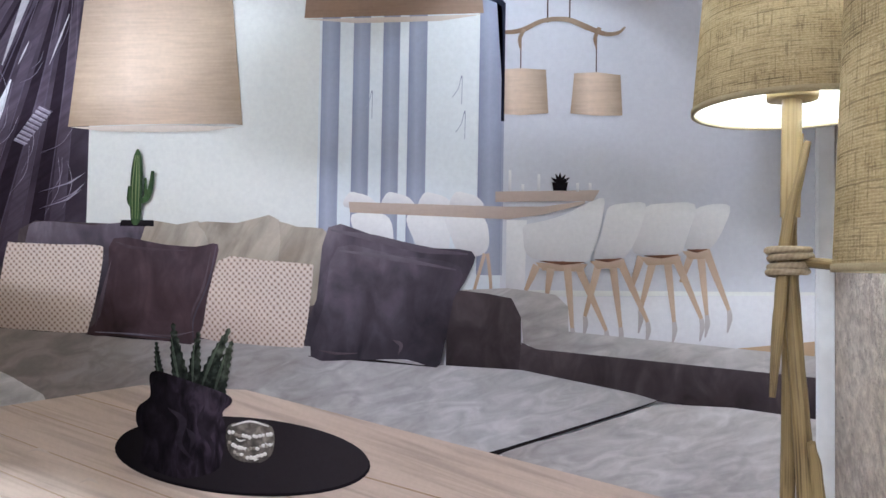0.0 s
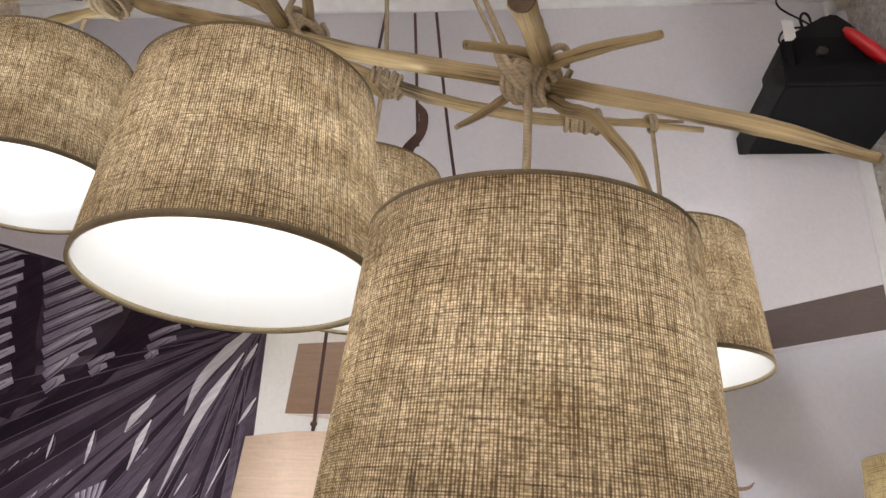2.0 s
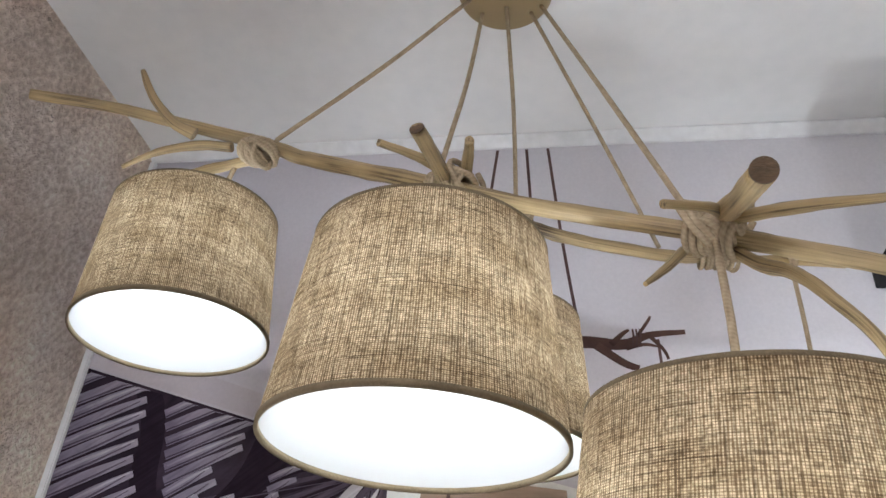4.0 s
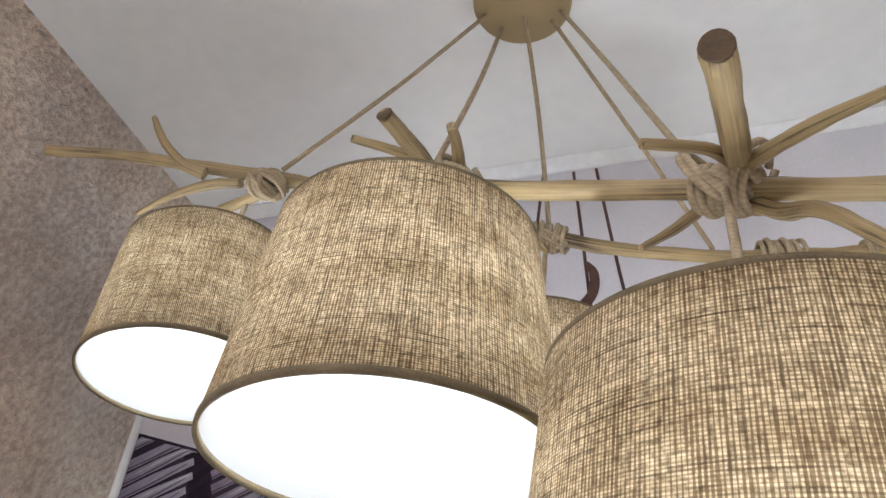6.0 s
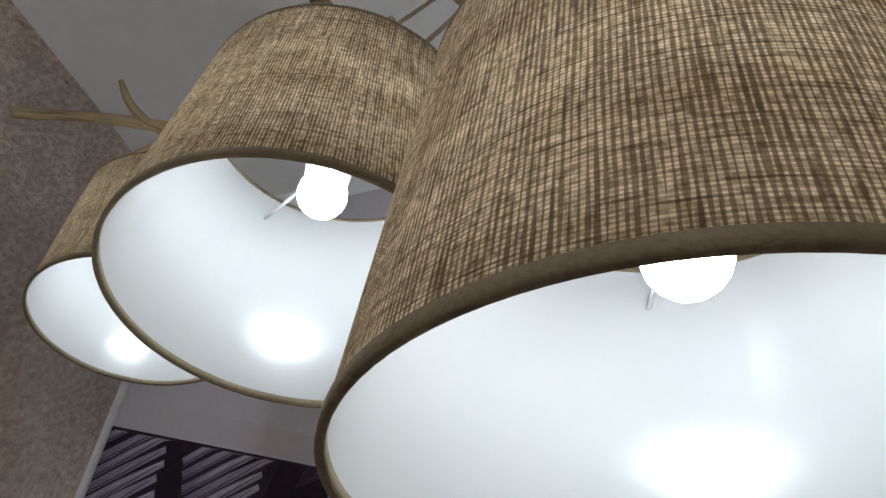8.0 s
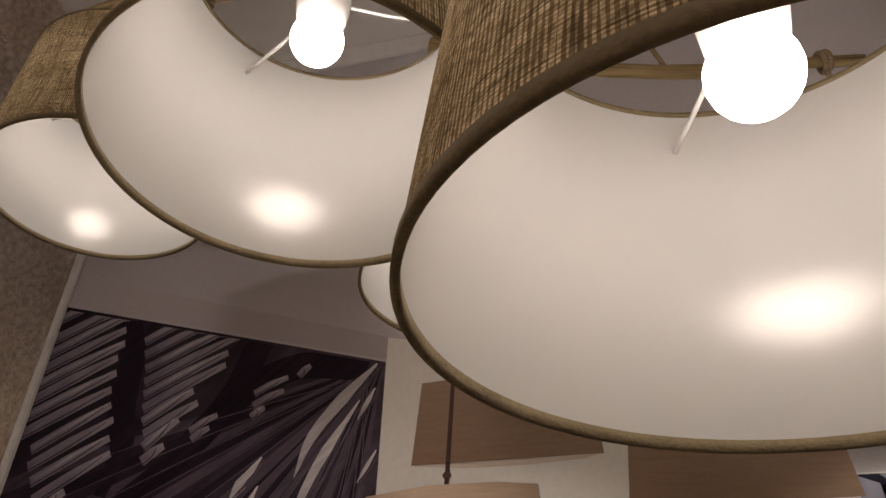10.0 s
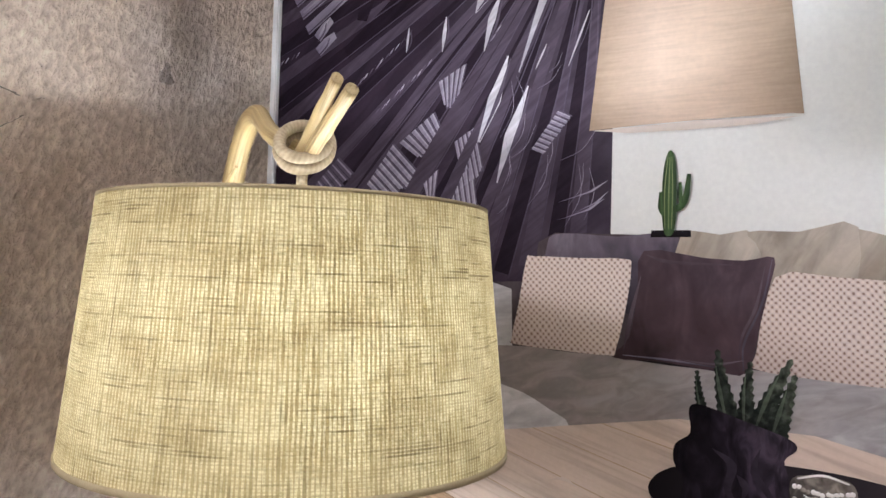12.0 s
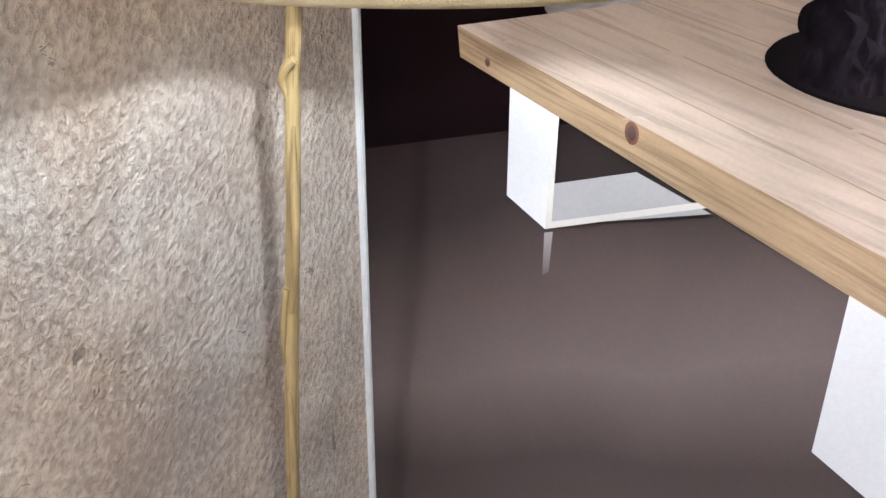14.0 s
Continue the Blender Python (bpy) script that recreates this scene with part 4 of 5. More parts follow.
I_ALOE = ink("aloe_leaf", [(0.0, (0.014, 0.018, 0.015)), (0.6, (0.034, 0.040, 0.033)), (1.0, (0.085, 0.095, 0.075))], (0.8, 0.4), 0.7, 60, veins=(120, (1, 1, 1), 0.4, 0.5, 2.0))
I_PSHADE = ink("linen_shade", [(0.0, (0.38, 0.285, 0.22)), (0.38, (0.74, 0.59, 0.475)), (0.6, (0.68, 0.535, 0.42)), (1.0, (0.38, 0.295, 0.23))], (1.0, 0.06), 0.05, 30, (1, 1, 3), veins=(60, (0.35, 1, 5), 0.2, 0.94, 1.05))
I_PSHADE2 = ink("linen_shade_dim", [(0.0, (0.29, 0.21, 0.165)), (1.0, (0.42, 0.32, 0.255))], (0.4, 0.6), 0.1, 30, (1, 1, 3), veins=(60, (0.35, 1, 5), 0.2, 0.94, 1.05))
I_PRIM = ink("shade_lip", [(0.0, (0.66, 0.58, 0.52)), (1.0, (0.74, 0.67, 0.62))])
I_CORD = ink("cord", [(0.0, (0.11, 0.075, 0.075)), (1.0, (0.16, 0.115, 0.11))])
I_BRANCH = ink("branch", [(0.0, (0.07, 0.045, 0.042)), (1.0, (0.16, 0.11, 0.095))], (0.4, 0.6), 0.4, 40)
I_BRANCH2 = ink("pale_branch", [(0.0, (0.24, 0.18, 0.14)), (1.0, (0.36, 0.28, 0.22))], (0.4, 0.6), 0.4, 40)
I_GLASS = ink("window_light", [(0.0, (0.72, 0.78, 0.84)), (1.0, (0.86, 0.90, 0.92))], (0.2, 0.8), 0.1, 12)
I_DRAPE = ink("drape", [(0.0, (0.27, 0.30, 0.42)), (0.5, (0.40, 0.43, 0.55)), (1.0, (0.31, 0.34, 0.46))], (1.0, 0.1), 0.15, 10, (8, 1, 1))
I_NAVY = ink("window_frame", [(0.0, (0.03, 0.035, 0.06)), (1.0, (0.06, 0.065, 0.10))])
I_PINE = ink("pine_top", [(0.0, (0.41, 0.315, 0.25)), (0.5, (0.545, 0.43, 0.355)), (1.0, (0.48, 0.38, 0.32))], (0.4, 0.6), 0.30, 7, (1.5, 1, 5), veins=(7, (0.7, 1, 14), 0.6, 0.80, 1.08), turn=math.radians(-16))
I_PINE_E = ink("pine_edge", [(0.0, (0.24, 0.15, 0.095)), (0.5, (0.40, 0.28, 0.20)), (1.0, (0.34, 0.235, 0.165))], (0.2, 0.8), 0.30, 10, (1.5, 1, 8), veins=(9, (0.6, 1, 16), 0.6, 0.70, 1.16), turn=math.radians(-20.5))
I_GROOVE = ink("groove", [(0.0, (0.30, 0.215, 0.16)), (1.0, (0.38, 0.28, 0.21))])
I_KNOT = ink("wood_knot", [(0.0, (0.13, 0.075, 0.055)), (1.0, (0.26, 0.165, 0.12))], (0.5, 0.5), 0.5, 90)
I_LEGW = ink("white_leg", [(0.0, (0.60, 0.60, 0.62)), (1.0, (0.74, 0.74, 0.76))], (0.3, 0.7), 0.05)
I_LEGG = ink("grey_leg", [(0.0, (0.36, 0.35, 0.36)), (1.0, (0.46, 0.45, 0.46))], (0.3, 0.7), 0.05)
I_OAK = ink("dining_wood", [(0.0, (0.46, 0.365, 0.31)), (1.0, (0.60, 0.50, 0.44))], (0.5, 0.5), 0.2, 20, (1, 1, 6))
I_CHAIR = ink("chair_shell", [(0.0, (0.58, 0.575, 0.61)), (0.35, (0.76, 0.755, 0.78)), (0.8, (0.87, 0.875, 0.89)), (1.0, (0.80, 0.81, 0.83))], (0.25, 0.75), 0.06, 6)
I_CLEG = ink("chair_leg", [(0.0, (0.46, 0.33, 0.24)), (1.0, (0.64, 0.50, 0.40))], (0.3, 0.7), 0.2, 20)
I_REFL = ink("floor_reflection", [(0.0, (0.42, 0.38, 0.39)), (1.0, (0.50, 0.46, 0.47))])
I_ORANGE = ink("wood_floor", [(0.0, (0.40, 0.28, 0.18)), (1.0, (0.52, 0.37, 0.25))])
I_SPARK = ink("glint", [(0.0, (0.55, 0.52, 0.48)), (1.0, (0.85, 0.83, 0.80))])
I_JAR = ink("glass_jar", [(0.0, (0.16, 0.14, 0.12)), (1.0, (0.42, 0.38, 0.33))], (0.5, 0.5), 0.8, 80)

# room shell of the photograph
printed("printed_side_wall", [(-0.10, 1.44), (0.53, 1.44), (0.53, 2.10), (-0.10, 2.0)], 1, I_RWALL)
printed("printed_wall", [(-0.522, 1.44), (-0.10, 1.44), (-0.10, 2.02), (-0.522, 2.124)], 2, I_WHITE)
printed("printed_cornice", [(-1.146, 2.262), (-0.5215, 2.087), (-0.5215, 2.1246), (-1.146, 2.322)], 3, I_STRIP)
printed("printed_beam", [(0.05, 1.992), (0.53, 2.082), (0.53, 2.160), (0.05, 2.043)], 3, I_BEAM)
printed("printed_line", [(0.05, 1.984), (0.53, 2.074), (0.53, 2.079), (0.05, 1.988)], 3, I_STRIP)
printed("printed_floor", [(-1.146, 0.0), (0.53, 0.0), (0.53, 1.25), (-0.55, 1.15), (-0.83, 1.080), (-1.146, 1.0)], 1, I_FLOOR)
printed("printed_dark_wall", [(-1.146, 1.0), (-0.83, 1.080), (-0.55, 1.15), (-0.55, 1.35), (-1.146, 1.35)], 2, I_DARK)
printed("printed_reflection", [(-0.756, 0.925), (-0.741, 0.930), (-0.744, 0.86), (-0.755, 0.85)], 2, ink("leg_reflection", [(0.0, (0.16, 0.14, 0.138)), (1.0, (0.30, 0.28, 0.28))], (0.0, 1.0), 0.1, 8))

# the palm picture: fans of leaf blades
printed("printed_palm_panel", [(-1.146, 1.30), (-0.522, 1.50), (-0.522, 2.083), (-1.146, 2.2565)], 4, I_PALM)
rnd = random.Random(5)


def clip_x(pts):
    return [(min(max(x, -1.140), -0.5235), min(z, 2.083 - (x + 0.522) * 0.278 - 0.004)) for x, z in pts]


def leaf(pts, widths, k, layer):
    return printed("printed_leaf", clip_x(stroke(pts, widths)), layer, I_LEAF[k])


# long ribs running down from the corner where they meet, each with a paler edge
APEX = (-0.527, 2.085)
for i, (x, z) in enumerate(((-1.150, 1.93), (-1.148, 1.875), (-1.141, 1.825), (-1.136, 1.784), (-1.131, 1.744), (-1.114, 1.684), (-1.082, 1.610), (-1.041, 1.570), (-1.003, 1.555), (-0.948, 1.545),
                            (-0.900, 1.535), (-0.846, 1.525), (-0.800, 1.515), (-0.759, 1.505), (-0.721, 1.500), (-0.684, 1.501), (-0.645, 1.510), (-0.605, 1.520), (-0.57, 1.53))):
    mx, mz = (APEX[0] + x) / 2 + rnd.uniform(-0.006, 0.006), (APEX[1] + z) / 2 + rnd.uniform(-0.006, 0.006)
    leaf([APEX, (mx, mz), (x, z)], [0.003, 0.014, 0.024], 3 if i % 2 else 4, 5)
    leaf([(APEX[0] - 0.02, APEX[1] - 0.02), (mx + 0.006, mz - 0.006), (x + 0.012, z - 0.008)], [0.0008, 0.0022, 0.0012], 0, 6)


def folds(rows, width, layer):
    """Parallel leaf folds: a mid-toned band with a pale crest and a ragged end."""
    for i, (x0, z0, x1, z1) in enumerate(rows):
        x1, z1 = x1 + rnd.uniform(-0.008, 0.008), z1 + 0.22 * (x1 - x0) + rnd.uniform(-0.003, 0.003)
        leaf([(x0, z0), ((x0 + x1) / 2, (z0 + z1) / 2 + 0.002), (x1, z1)], [width * 1.05, width * 1.05, width * 0.7], 1, layer)
        leaf([(x0 + 0.004, z0 + width * 0.22), ((x0 + x1) / 2, (z0 + z1) / 2 + width * 0.30), (x1 - 0.006, z1 + width * 0.1)], [width * 0.20, width * 0.30, width * 0.1], (2, 1, 2, 1)[i % 4], layer + 1)
        leaf([(x0 + 0.002, z0 - width * 0.30), ((x0 + x1) / 2, (z0 + z1) / 2 - width * 0.24), (x1 - 0.012, z1 - width * 0.2)], [width * 0.12, width * 0.22, width * 0.1], 0, layer + 1)


for pts in ([(-1.0, 2.235), (-0.962, 2.14), (-0.955, 2.05), (-0.935, 1.98), (-0.95, 1.91)], [(-0.73, 2.15), (-0.76, 2.06), (-0.80, 2.00), (-0.87, 1.93), (-0.98, 1.86)], [(-0.55, 2.08), (-0.66, 2.09), (-0.75, 2.05), (-0.84, 1.95), (-0.95, 1.88)]):
    leaf(pts, [0.05, 0.045, 0.05, 0.04, 0.02], 3, 6)
folds([(-1.136, 2.224, -1.020, 2.246), (-1.133, 2.186, -0.987, 2.216), (-1.135, 2.156, -0.985, 2.190), (-1.136, 2.128, -0.983, 2.160), (-1.136, 2.100, -0.980, 2.130), (-1.136, 2.072, -0.981, 2.104), (-1.136, 2.044, -0.980, 2.078), (-1.133, 2.015, -0.988, 2.050)], 0.020, 8)
folds([(-1.099, 1.990, -0.972, 2.027), (-1.094, 1.962, -0.966, 2.004), (-1.080, 1.938, -0.968, 1.978), (-1.066, 1.910, -0.955, 1.948), (-1.043, 1.893, -1.005, 1.911), (-1.040, 1.869, -1.002, 1.885)], 0.018, 8)
folds([(-0.945, 2.163, -0.853, 2.184), (-0.938, 2.138, -0.790, 2.163), (-0.930, 2.112, -0.774, 2.139), (-0.925, 2.088, -0.778, 2.120), (-0.920, 2.066, -0.783, 2.097), (-0.915, 2.043, -0.786, 2.075), (-0.910, 2.021, -0.826, 2.046), (-0.902, 2.000, -0.825, 2.026), (-0.897, 1.980, -0.840, 2.006), (-0.893, 1.958, -0.855, 1.973)], 0.017, 8)
folds([(-0.824, 2.000, -0.784, 2.011), (-0.818, 1.986, -0.789, 1.994), (-0.727, 2.051, -0.676, 2.063), (-0.726, 2.032, -0.676, 2.043), (-0.726, 2.014, -0.699, 2.023), (-0.658, 2.073, -0.644, 2.083)], 0.012, 8)


def pleated(a, b, c, d, n, tone=1):
    """A piece of fan between two ribs: narrow pleats from the edge ab to the edge dc, light and dark sides by turns."""
    a, b, c, d = (Vector(p) for p in (a, b, c, d))
    for i in range(n):
        for f0, f1, k in ((0.02, 0.45, tone), (0.45, 0.66, tone + 1), (0.66, 0.94, 0)):
            u, v = (i + f0) / n, (i + f1) / n
            j = rnd.uniform(-0.06, 0.10)
            q = [a.lerp(b, u), a.lerp(b, v), d.lerp(c, v), d.lerp(c, u)]
            q[2], q[3] = q[2] + (q[2] - q[1]) * j, q[3] + (q[3] - q[0]) * j
            printed("printed_leaf", clip_x([tuple(p) for p in q]), 7, I_LEAF[k])


pleated((-0.799, 1.792), (-0.749, 1.816), (-0.765, 1.748), (-0.788, 1.754), 5)
pleated((-0.868, 1.702), (-0.803, 1.747), (-0.787, 1.713), (-0.832, 1.676), 6)
pleated((-0.929, 1.639), (-0.878, 1.703), (-0.826, 1.652), (-0.892, 1.606), 7)
pleated((-0.977, 1.583), (-0.943, 1.623), (-0.881, 1.598), (-0.900, 1.560), 5)
pleated((-0.768, 1.697), (-0.732, 1.718), (-0.717, 1.655), (-0.752, 1.633), 5)
pleated((-0.783, 1.619), (-0.735, 1.663), (-0.724, 1.590), (-0.767, 1.555), 6)
pleated((-0.641, 1.678), (-0.600, 1.732), (-0.580, 1.722), (-0.622, 1.670), 9)
pleated((-0.821, 1.635), (-0.794, 1.658), (-0.800, 1.608), (-0.815, 1.616), 3)
pleated((-1.036, 1.643), (-0.987, 1.687), (-0.955, 1.659), (-1.009, 1.615), 5, 0)
for (x0, z0), (x1, z1), n in (((-0.956, 1.802), (-0.858, 1.870), 11), ((-0.912, 1.755), (-0.815, 1.823), 11), ((-1.134, 1.855), (-1.083, 1.870), 5), ((-0.735, 1.80), (-0.70, 1.86), 6)):
    for i in range(n):          # broken glints along a rib
        f = i / (n - 1)
        x, z = x0 + (x1 - x0) * f + rnd.uniform(-0.003, 0.003), z0 + (z1 - z0) * f
        leaf([(x - 0.005, z - 0.005), (x + 0.004, z + 0.006)], [0.0006, 0.0016 + 0.0016 * rnd.random(), 0.0006], i % 3, 8)
# bright blades
for pts, widths in (([(-0.535, 2.081), (-0.583, 2.031), (-0.625, 1.975), (-0.643, 1.919)], (0.004, 0.020, 0.016, 0.002)), ([(-0.557, 2.026), (-0.600, 1.954), (-0.625, 1.900), (-0.663, 1.792)], (0.002, 0.016, 0.013, 0.002)),
                    ([(-0.697, 1.952), (-0.723, 1.914), (-0.737, 1.890)], (0.002, 0.020, 0.002)), ([(-0.696, 1.911), (-0.709, 1.878), (-0.721, 1.830)], (0.002, 0.013, 0.002)),
                    ([(-0.788, 1.892), (-0.794, 1.838)], (0.002, 0.008, 0.001)), ([(-0.856, 1.884), (-0.860, 1.845)], (0.001, 0.005, 0.001)),
                    ([(-0.681, 1.818), (-0.702, 1.755), (-0.726, 1.694)], (0.002, 0.022, 0.005)), ([(-0.648, 1.770), (-0.674, 1.699), (-0.694, 1.632)], (0.002, 0.020, 0.002)),
                    ([(-0.535, 2.043), (-0.557, 1.997)], (0.002, 0.009, 0.002)), ([(-0.526, 1.950), (-0.550, 1.906)], (0.002, 0.007, 0.001)),
                    ([(-0.558, 1.867), (-0.587, 1.792)], (0.001, 0.0034, 0.001)), ([(-0.621, 1.827), (-0.637, 1.793)], (0.001, 0.0034, 0.001))):
    leaf(pts, widths, 5, 9)
    (xa, za), (xb, zb) = pts[0], pts[-1]
    leaf([(xa + 0.004, za - 0.004), ((xa + xb) / 2 + 0.007, (za + zb) / 2 - 0.002), (xb + 0.002, zb + 0.002)], [0.001, max(widths) * 0.35, 0.001], 0, 10)
# dark ribs that cross the pleats
for pts in ([APEX, (-0.69, 1.86), (-0.80, 1.70), (-0.88, 1.56)], [APEX, (-0.66, 1.83), (-0.735, 1.70), (-0.815, 1.54)], [APEX, (-0.74, 1.88), (-0.88, 1.73), (-1.02, 1.57)], [APEX, (-0.62, 1.80), (-0.685, 1.66), (-0.74, 1.53)]):
    leaf(pts, [0.002, 0.012, 0.016, 0.022], 4, 8)
for i in range(16):          # fine threads of light
    x, z = rnd.uniform(-0.70, -0.53), rnd.uniform(1.56, 1.80)
    a = math.radians(rnd.uniform(10, 80))
    l = rnd.uniform(0.03, 0.09)
    printed("printed_fibre", clip_x(stroke([(x, z), (x + l * 0.5 * math.cos(a), z + l * 0.55 * math.sin(a)), (x + l * math.cos(a + 0.3), z + l * math.sin(a + 0.3))], [0.0004, 0.0008, 0.0003])), 10, I_LEAF[1])
for x, z, l in ((-0.60, 1.600, 0.075), (-0.575, 1.585, 0.05), (-0.60, 1.575, 0.07)):
    printed("printed_leaf", clip_x([(x, z), (x + l * 0.6, z + 0.014), (x + l, z + 0.030), (x + l * 0.7, z + 0.014)]), 8, I_LEAF[1])

# window with drapes
SHIFT[:] = -0.0115, -0.0125
printed("printed_window", quad(0.060, 1.47, 0.100, 1.895), 5, I_GLASS)
printed("printed_window", quad(-0.161, 1.47, 0.064, 1.935), 5, I_GLASS)
for x0, x1, top in ((-0.161, -0.133, 1.935), (-0.113, -0.089, 1.935), (-0.070, -0.046, 1.935), (-0.033, -0.007, 1.935), (0.0675, 0.1005, 1.893)):
    printed("printed_drape", [(x0 - 0.001, 1.50), (x1, 1.50), (x1, top), (x0, top)], 6, I_DRAPE)
printed("printed_window_frame", [(0.0985, 1.715), (0.1030, 1.715), (0.1030, 1.880), (0.090, 1.893), (0.0985, 1.885)], 7, I_NAVY)
printed("printed_window_frame", quad(0.0990, 1.50, 0.1025, 1.715), 7, I_DRAPE)
printed("printed_window_frame", [(0.066, 1.893), (0.092, 1.893), (0.104, 1.881), (0.100, 1.878)], 7, I_NAVY)
printed("printed_window_frame", quad(-0.163, 1.53, -0.1595, 1.90), 7, I_GLASS)
for x, z in ((0.035, 1.70), (-0.098, 1.73), (0.03, 1.75)):
    printed("printed_line", stroke([(x, z), (x + 0.008, z + 0.012), (x + 0.013, z + 0.030), (x + 0.013, z - 0.01)], [0.0008, 0.0008]), 7, I_DRAPE)

# big printed pendants
SHIFT[:] = 0.0, 0.0
printed("printed_cord", stroke([(-0.360, 2.75), (-0.395, 2.40), (-0.405, 2.30)], [0.006, 0.006]), 3, I_CORD)
printed("printed_cord", stroke([(-0.300, 2.75), (-0.290, 2.60), (-0.280, 2.43)], [0.006, 0.006]), 3, I_CORD)
printed("printed_cord", stroke([(-0.256, 2.75), (-0.228, 2.50), (-0.200, 2.30)], [0.006, 0.006]), 3, I_CORD)
printed("printed_branch", stroke([(-0.42, 2.33), (-0.30, 2.30), (-0.20, 2.305), (-0.13, 2.300), (-0.085, 2.318), (-0.023, 2.324)], [0.018, 0.026, 0.024, 0.020, 0.013, 0.009]), 4, I_BRANCH)
printed("printed_branch", stroke([(-0.285, 2.525), (-0.272, 2.50), (-0.275, 2.46), (-0.30, 2.42), (-0.31, 2.36)], [0.010, 0.017, 0.018, 0.024, 0.03]), 4, I_BRANCH)
printed("printed_branch", stroke([(-0.175, 2.298), (-0.13, 2.265), (-0.105, 2.255)], [0.016, 0.014, 0.011]), 4, I_BRANCH)
printed("printed_branch", stroke([(-0.105, 2.315), (-0.085, 2.345), (-0.080, 2.355)], [0.006, 0.006, 0.004]), 4, I_BRANCH)
printed("printed_branch", stroke([(-0.085, 2.318), (-0.062, 2.29), (-0.055, 2.272)], [0.008, 0.006, 0.005]), 4, I_BRANCH)
printed("printed_branch", stroke([(-0.150, 2.300), (-0.128, 2.322), (-0.118, 2.328)], [0.012, 0.008, 0.005]), 4, I_BRANCH)
printed("printed_branch", stroke([(-0.125, 2.292), (-0.095, 2.300), (-0.070, 2.296)], [0.008, 0.007, 0.004]), 4, I_BRANCH)
for x in (-0.112, -0.106, -0.100):
    printed("printed_cord", stroke([(x, 2.330), (x + 0.001, 2.315), (x - 0.001, 2.298)], [0.003, 0.004, 0.003]), 5, I_CORD)
printed("printed_cord", stroke([(-0.07, 2.31), (-0.065, 2.2), (-0.06, 2.0)], [0.005, 0.005]), 4, I_CORD)
printed("printed_shade", [(-0.475, 1.925), (-0.222, 1.925), (-0.232, 2.045), (-0.300, 2.052), (-0.465, 2.043)], 8, I_PSHADE2, label="printed lampshade")
printed("printed_shade_lip", [(-0.470, 1.9235), (-0.40, 1.917), (-0.32, 1.9165), (-0.245, 1.920), (-0.228, 1.9245)], 8, I_PRIM)
printed("printed_shade", [(-0.198, 1.854), (0.061, 1.856), (0.047, 1.978), (-0.189, 1.973)], 8, I_PSHADE2, label="printed lampshade")
printed("printed_shade_lip", [(-0.196, 1.852), (-0.12, 1.845), (0.0, 1.846), (0.059, 1.854)], 8, I_PRIM)
printed("printed_cord", stroke([(-0.4175, 2.10), (-0.4215, 2.0), (-0.4255, 1.897)], [0.006, 0.006, 0.0065]), 9, I_CORD)
printed("printed_cord_ball", ellipse(-0.4255, 1.909, 0.006, 0.005, 14), 9, I_CORD)
printed("printed_shade", [(-0.5545, 1.698), (-0.48, 1.7005), (-0.40, 1.7015), (-0.30, 1.701), (-0.286, 1.699), (-0.3065, 1.891), (-0.36, 1.8965), (-0.45, 1.8975), (-0.535, 1.887)], 10, I_PSHADE, label="printed lampshade, softly lit")
printed("printed_shade_lip", [(-0.551, 1.6975), (-0.50, 1.691), (-0.42, 1.6895), (-0.34, 1.6905), (-0.292, 1.6965), (-0.40, 1.7005)], 10, I_PRIM)

# small printed branch pendant
SHIFT[:] = -0.0115, -0.0125
printed("printed_cord", quad(0.1605, 1.853, 0.1625, 2.035), 5, I_CORD)
printed("printed_cord", quad(0.1910, 1.855, 0.1930, 2.038), 5, I_CORD)
printed("printed_branch", stroke([(0.076, 1.857), (0.098, 1.842), (0.125, 1.843), (0.155, 1.856), (0.188, 1.857), (0.215, 1.846), (0.240, 1.836), (0.258, 1.837), (0.268, 1.845)], [0.003, 0.005, 0.007, 0.006, 0.007, 0.008, 0.006, 0.005, 0.002]), 6, I_BRANCH2)
for x in (0.125, 0.229):
    printed("printed_branch", stroke([(x + 0.004, 1.845), (x - 0.002, 1.830), (x, 1.815)], [0.006, 0.005, 0.002]), 6, I_BRANCH2)
    printed("printed_cord", quad(x - 0.0008, 1.78, x + 0.0008, 1.83), 5, I_CORD)
printed("printed_shade", [(0.086, 1.7265), (0.125, 1.7235), (0.164, 1.726), (0.160, 1.787), (0.125, 1.7895), (0.092, 1.788)], 6, I_PSHADE)
printed("printed_shade", [(0.194, 1.7255), (0.23, 1.722), (0.265, 1.722), (0.262, 1.778), (0.23, 1.7825), (0.199, 1.7815)], 6, I_PSHADE)

# printed dining place
printed("printed_bright_floor", [(0.02, 1.40), (0.53, 1.35), (0.53, 1.481), (0.28, 1.473), (0.02, 1.470)], 5, I_FLOOR2)
printed("printed_skirting", [(0.14, 1.471), (0.53, 1.480), (0.53, 1.484), (0.14, 1.480)], 6, I_WHITE)
printed("printed_wood_floor", [(0.375, 1.392), (0.53, 1.378), (0.53, 1.420), (0.42, 1.407)], 6, I_ORANGE)
for x, z in ((-0.10, 1.606), (-0.045, 1.606), (0.008, 1.606), (0.052, 1.607)):
    printed("printed_chair", [(x - 0.022, z - 0.012), (x + 0.022, z - 0.012), (x + 0.016, z + 0.001), (x, z + 0.007), (x - 0.016, z + 0.008)], 7, I_CHAIR, 4)
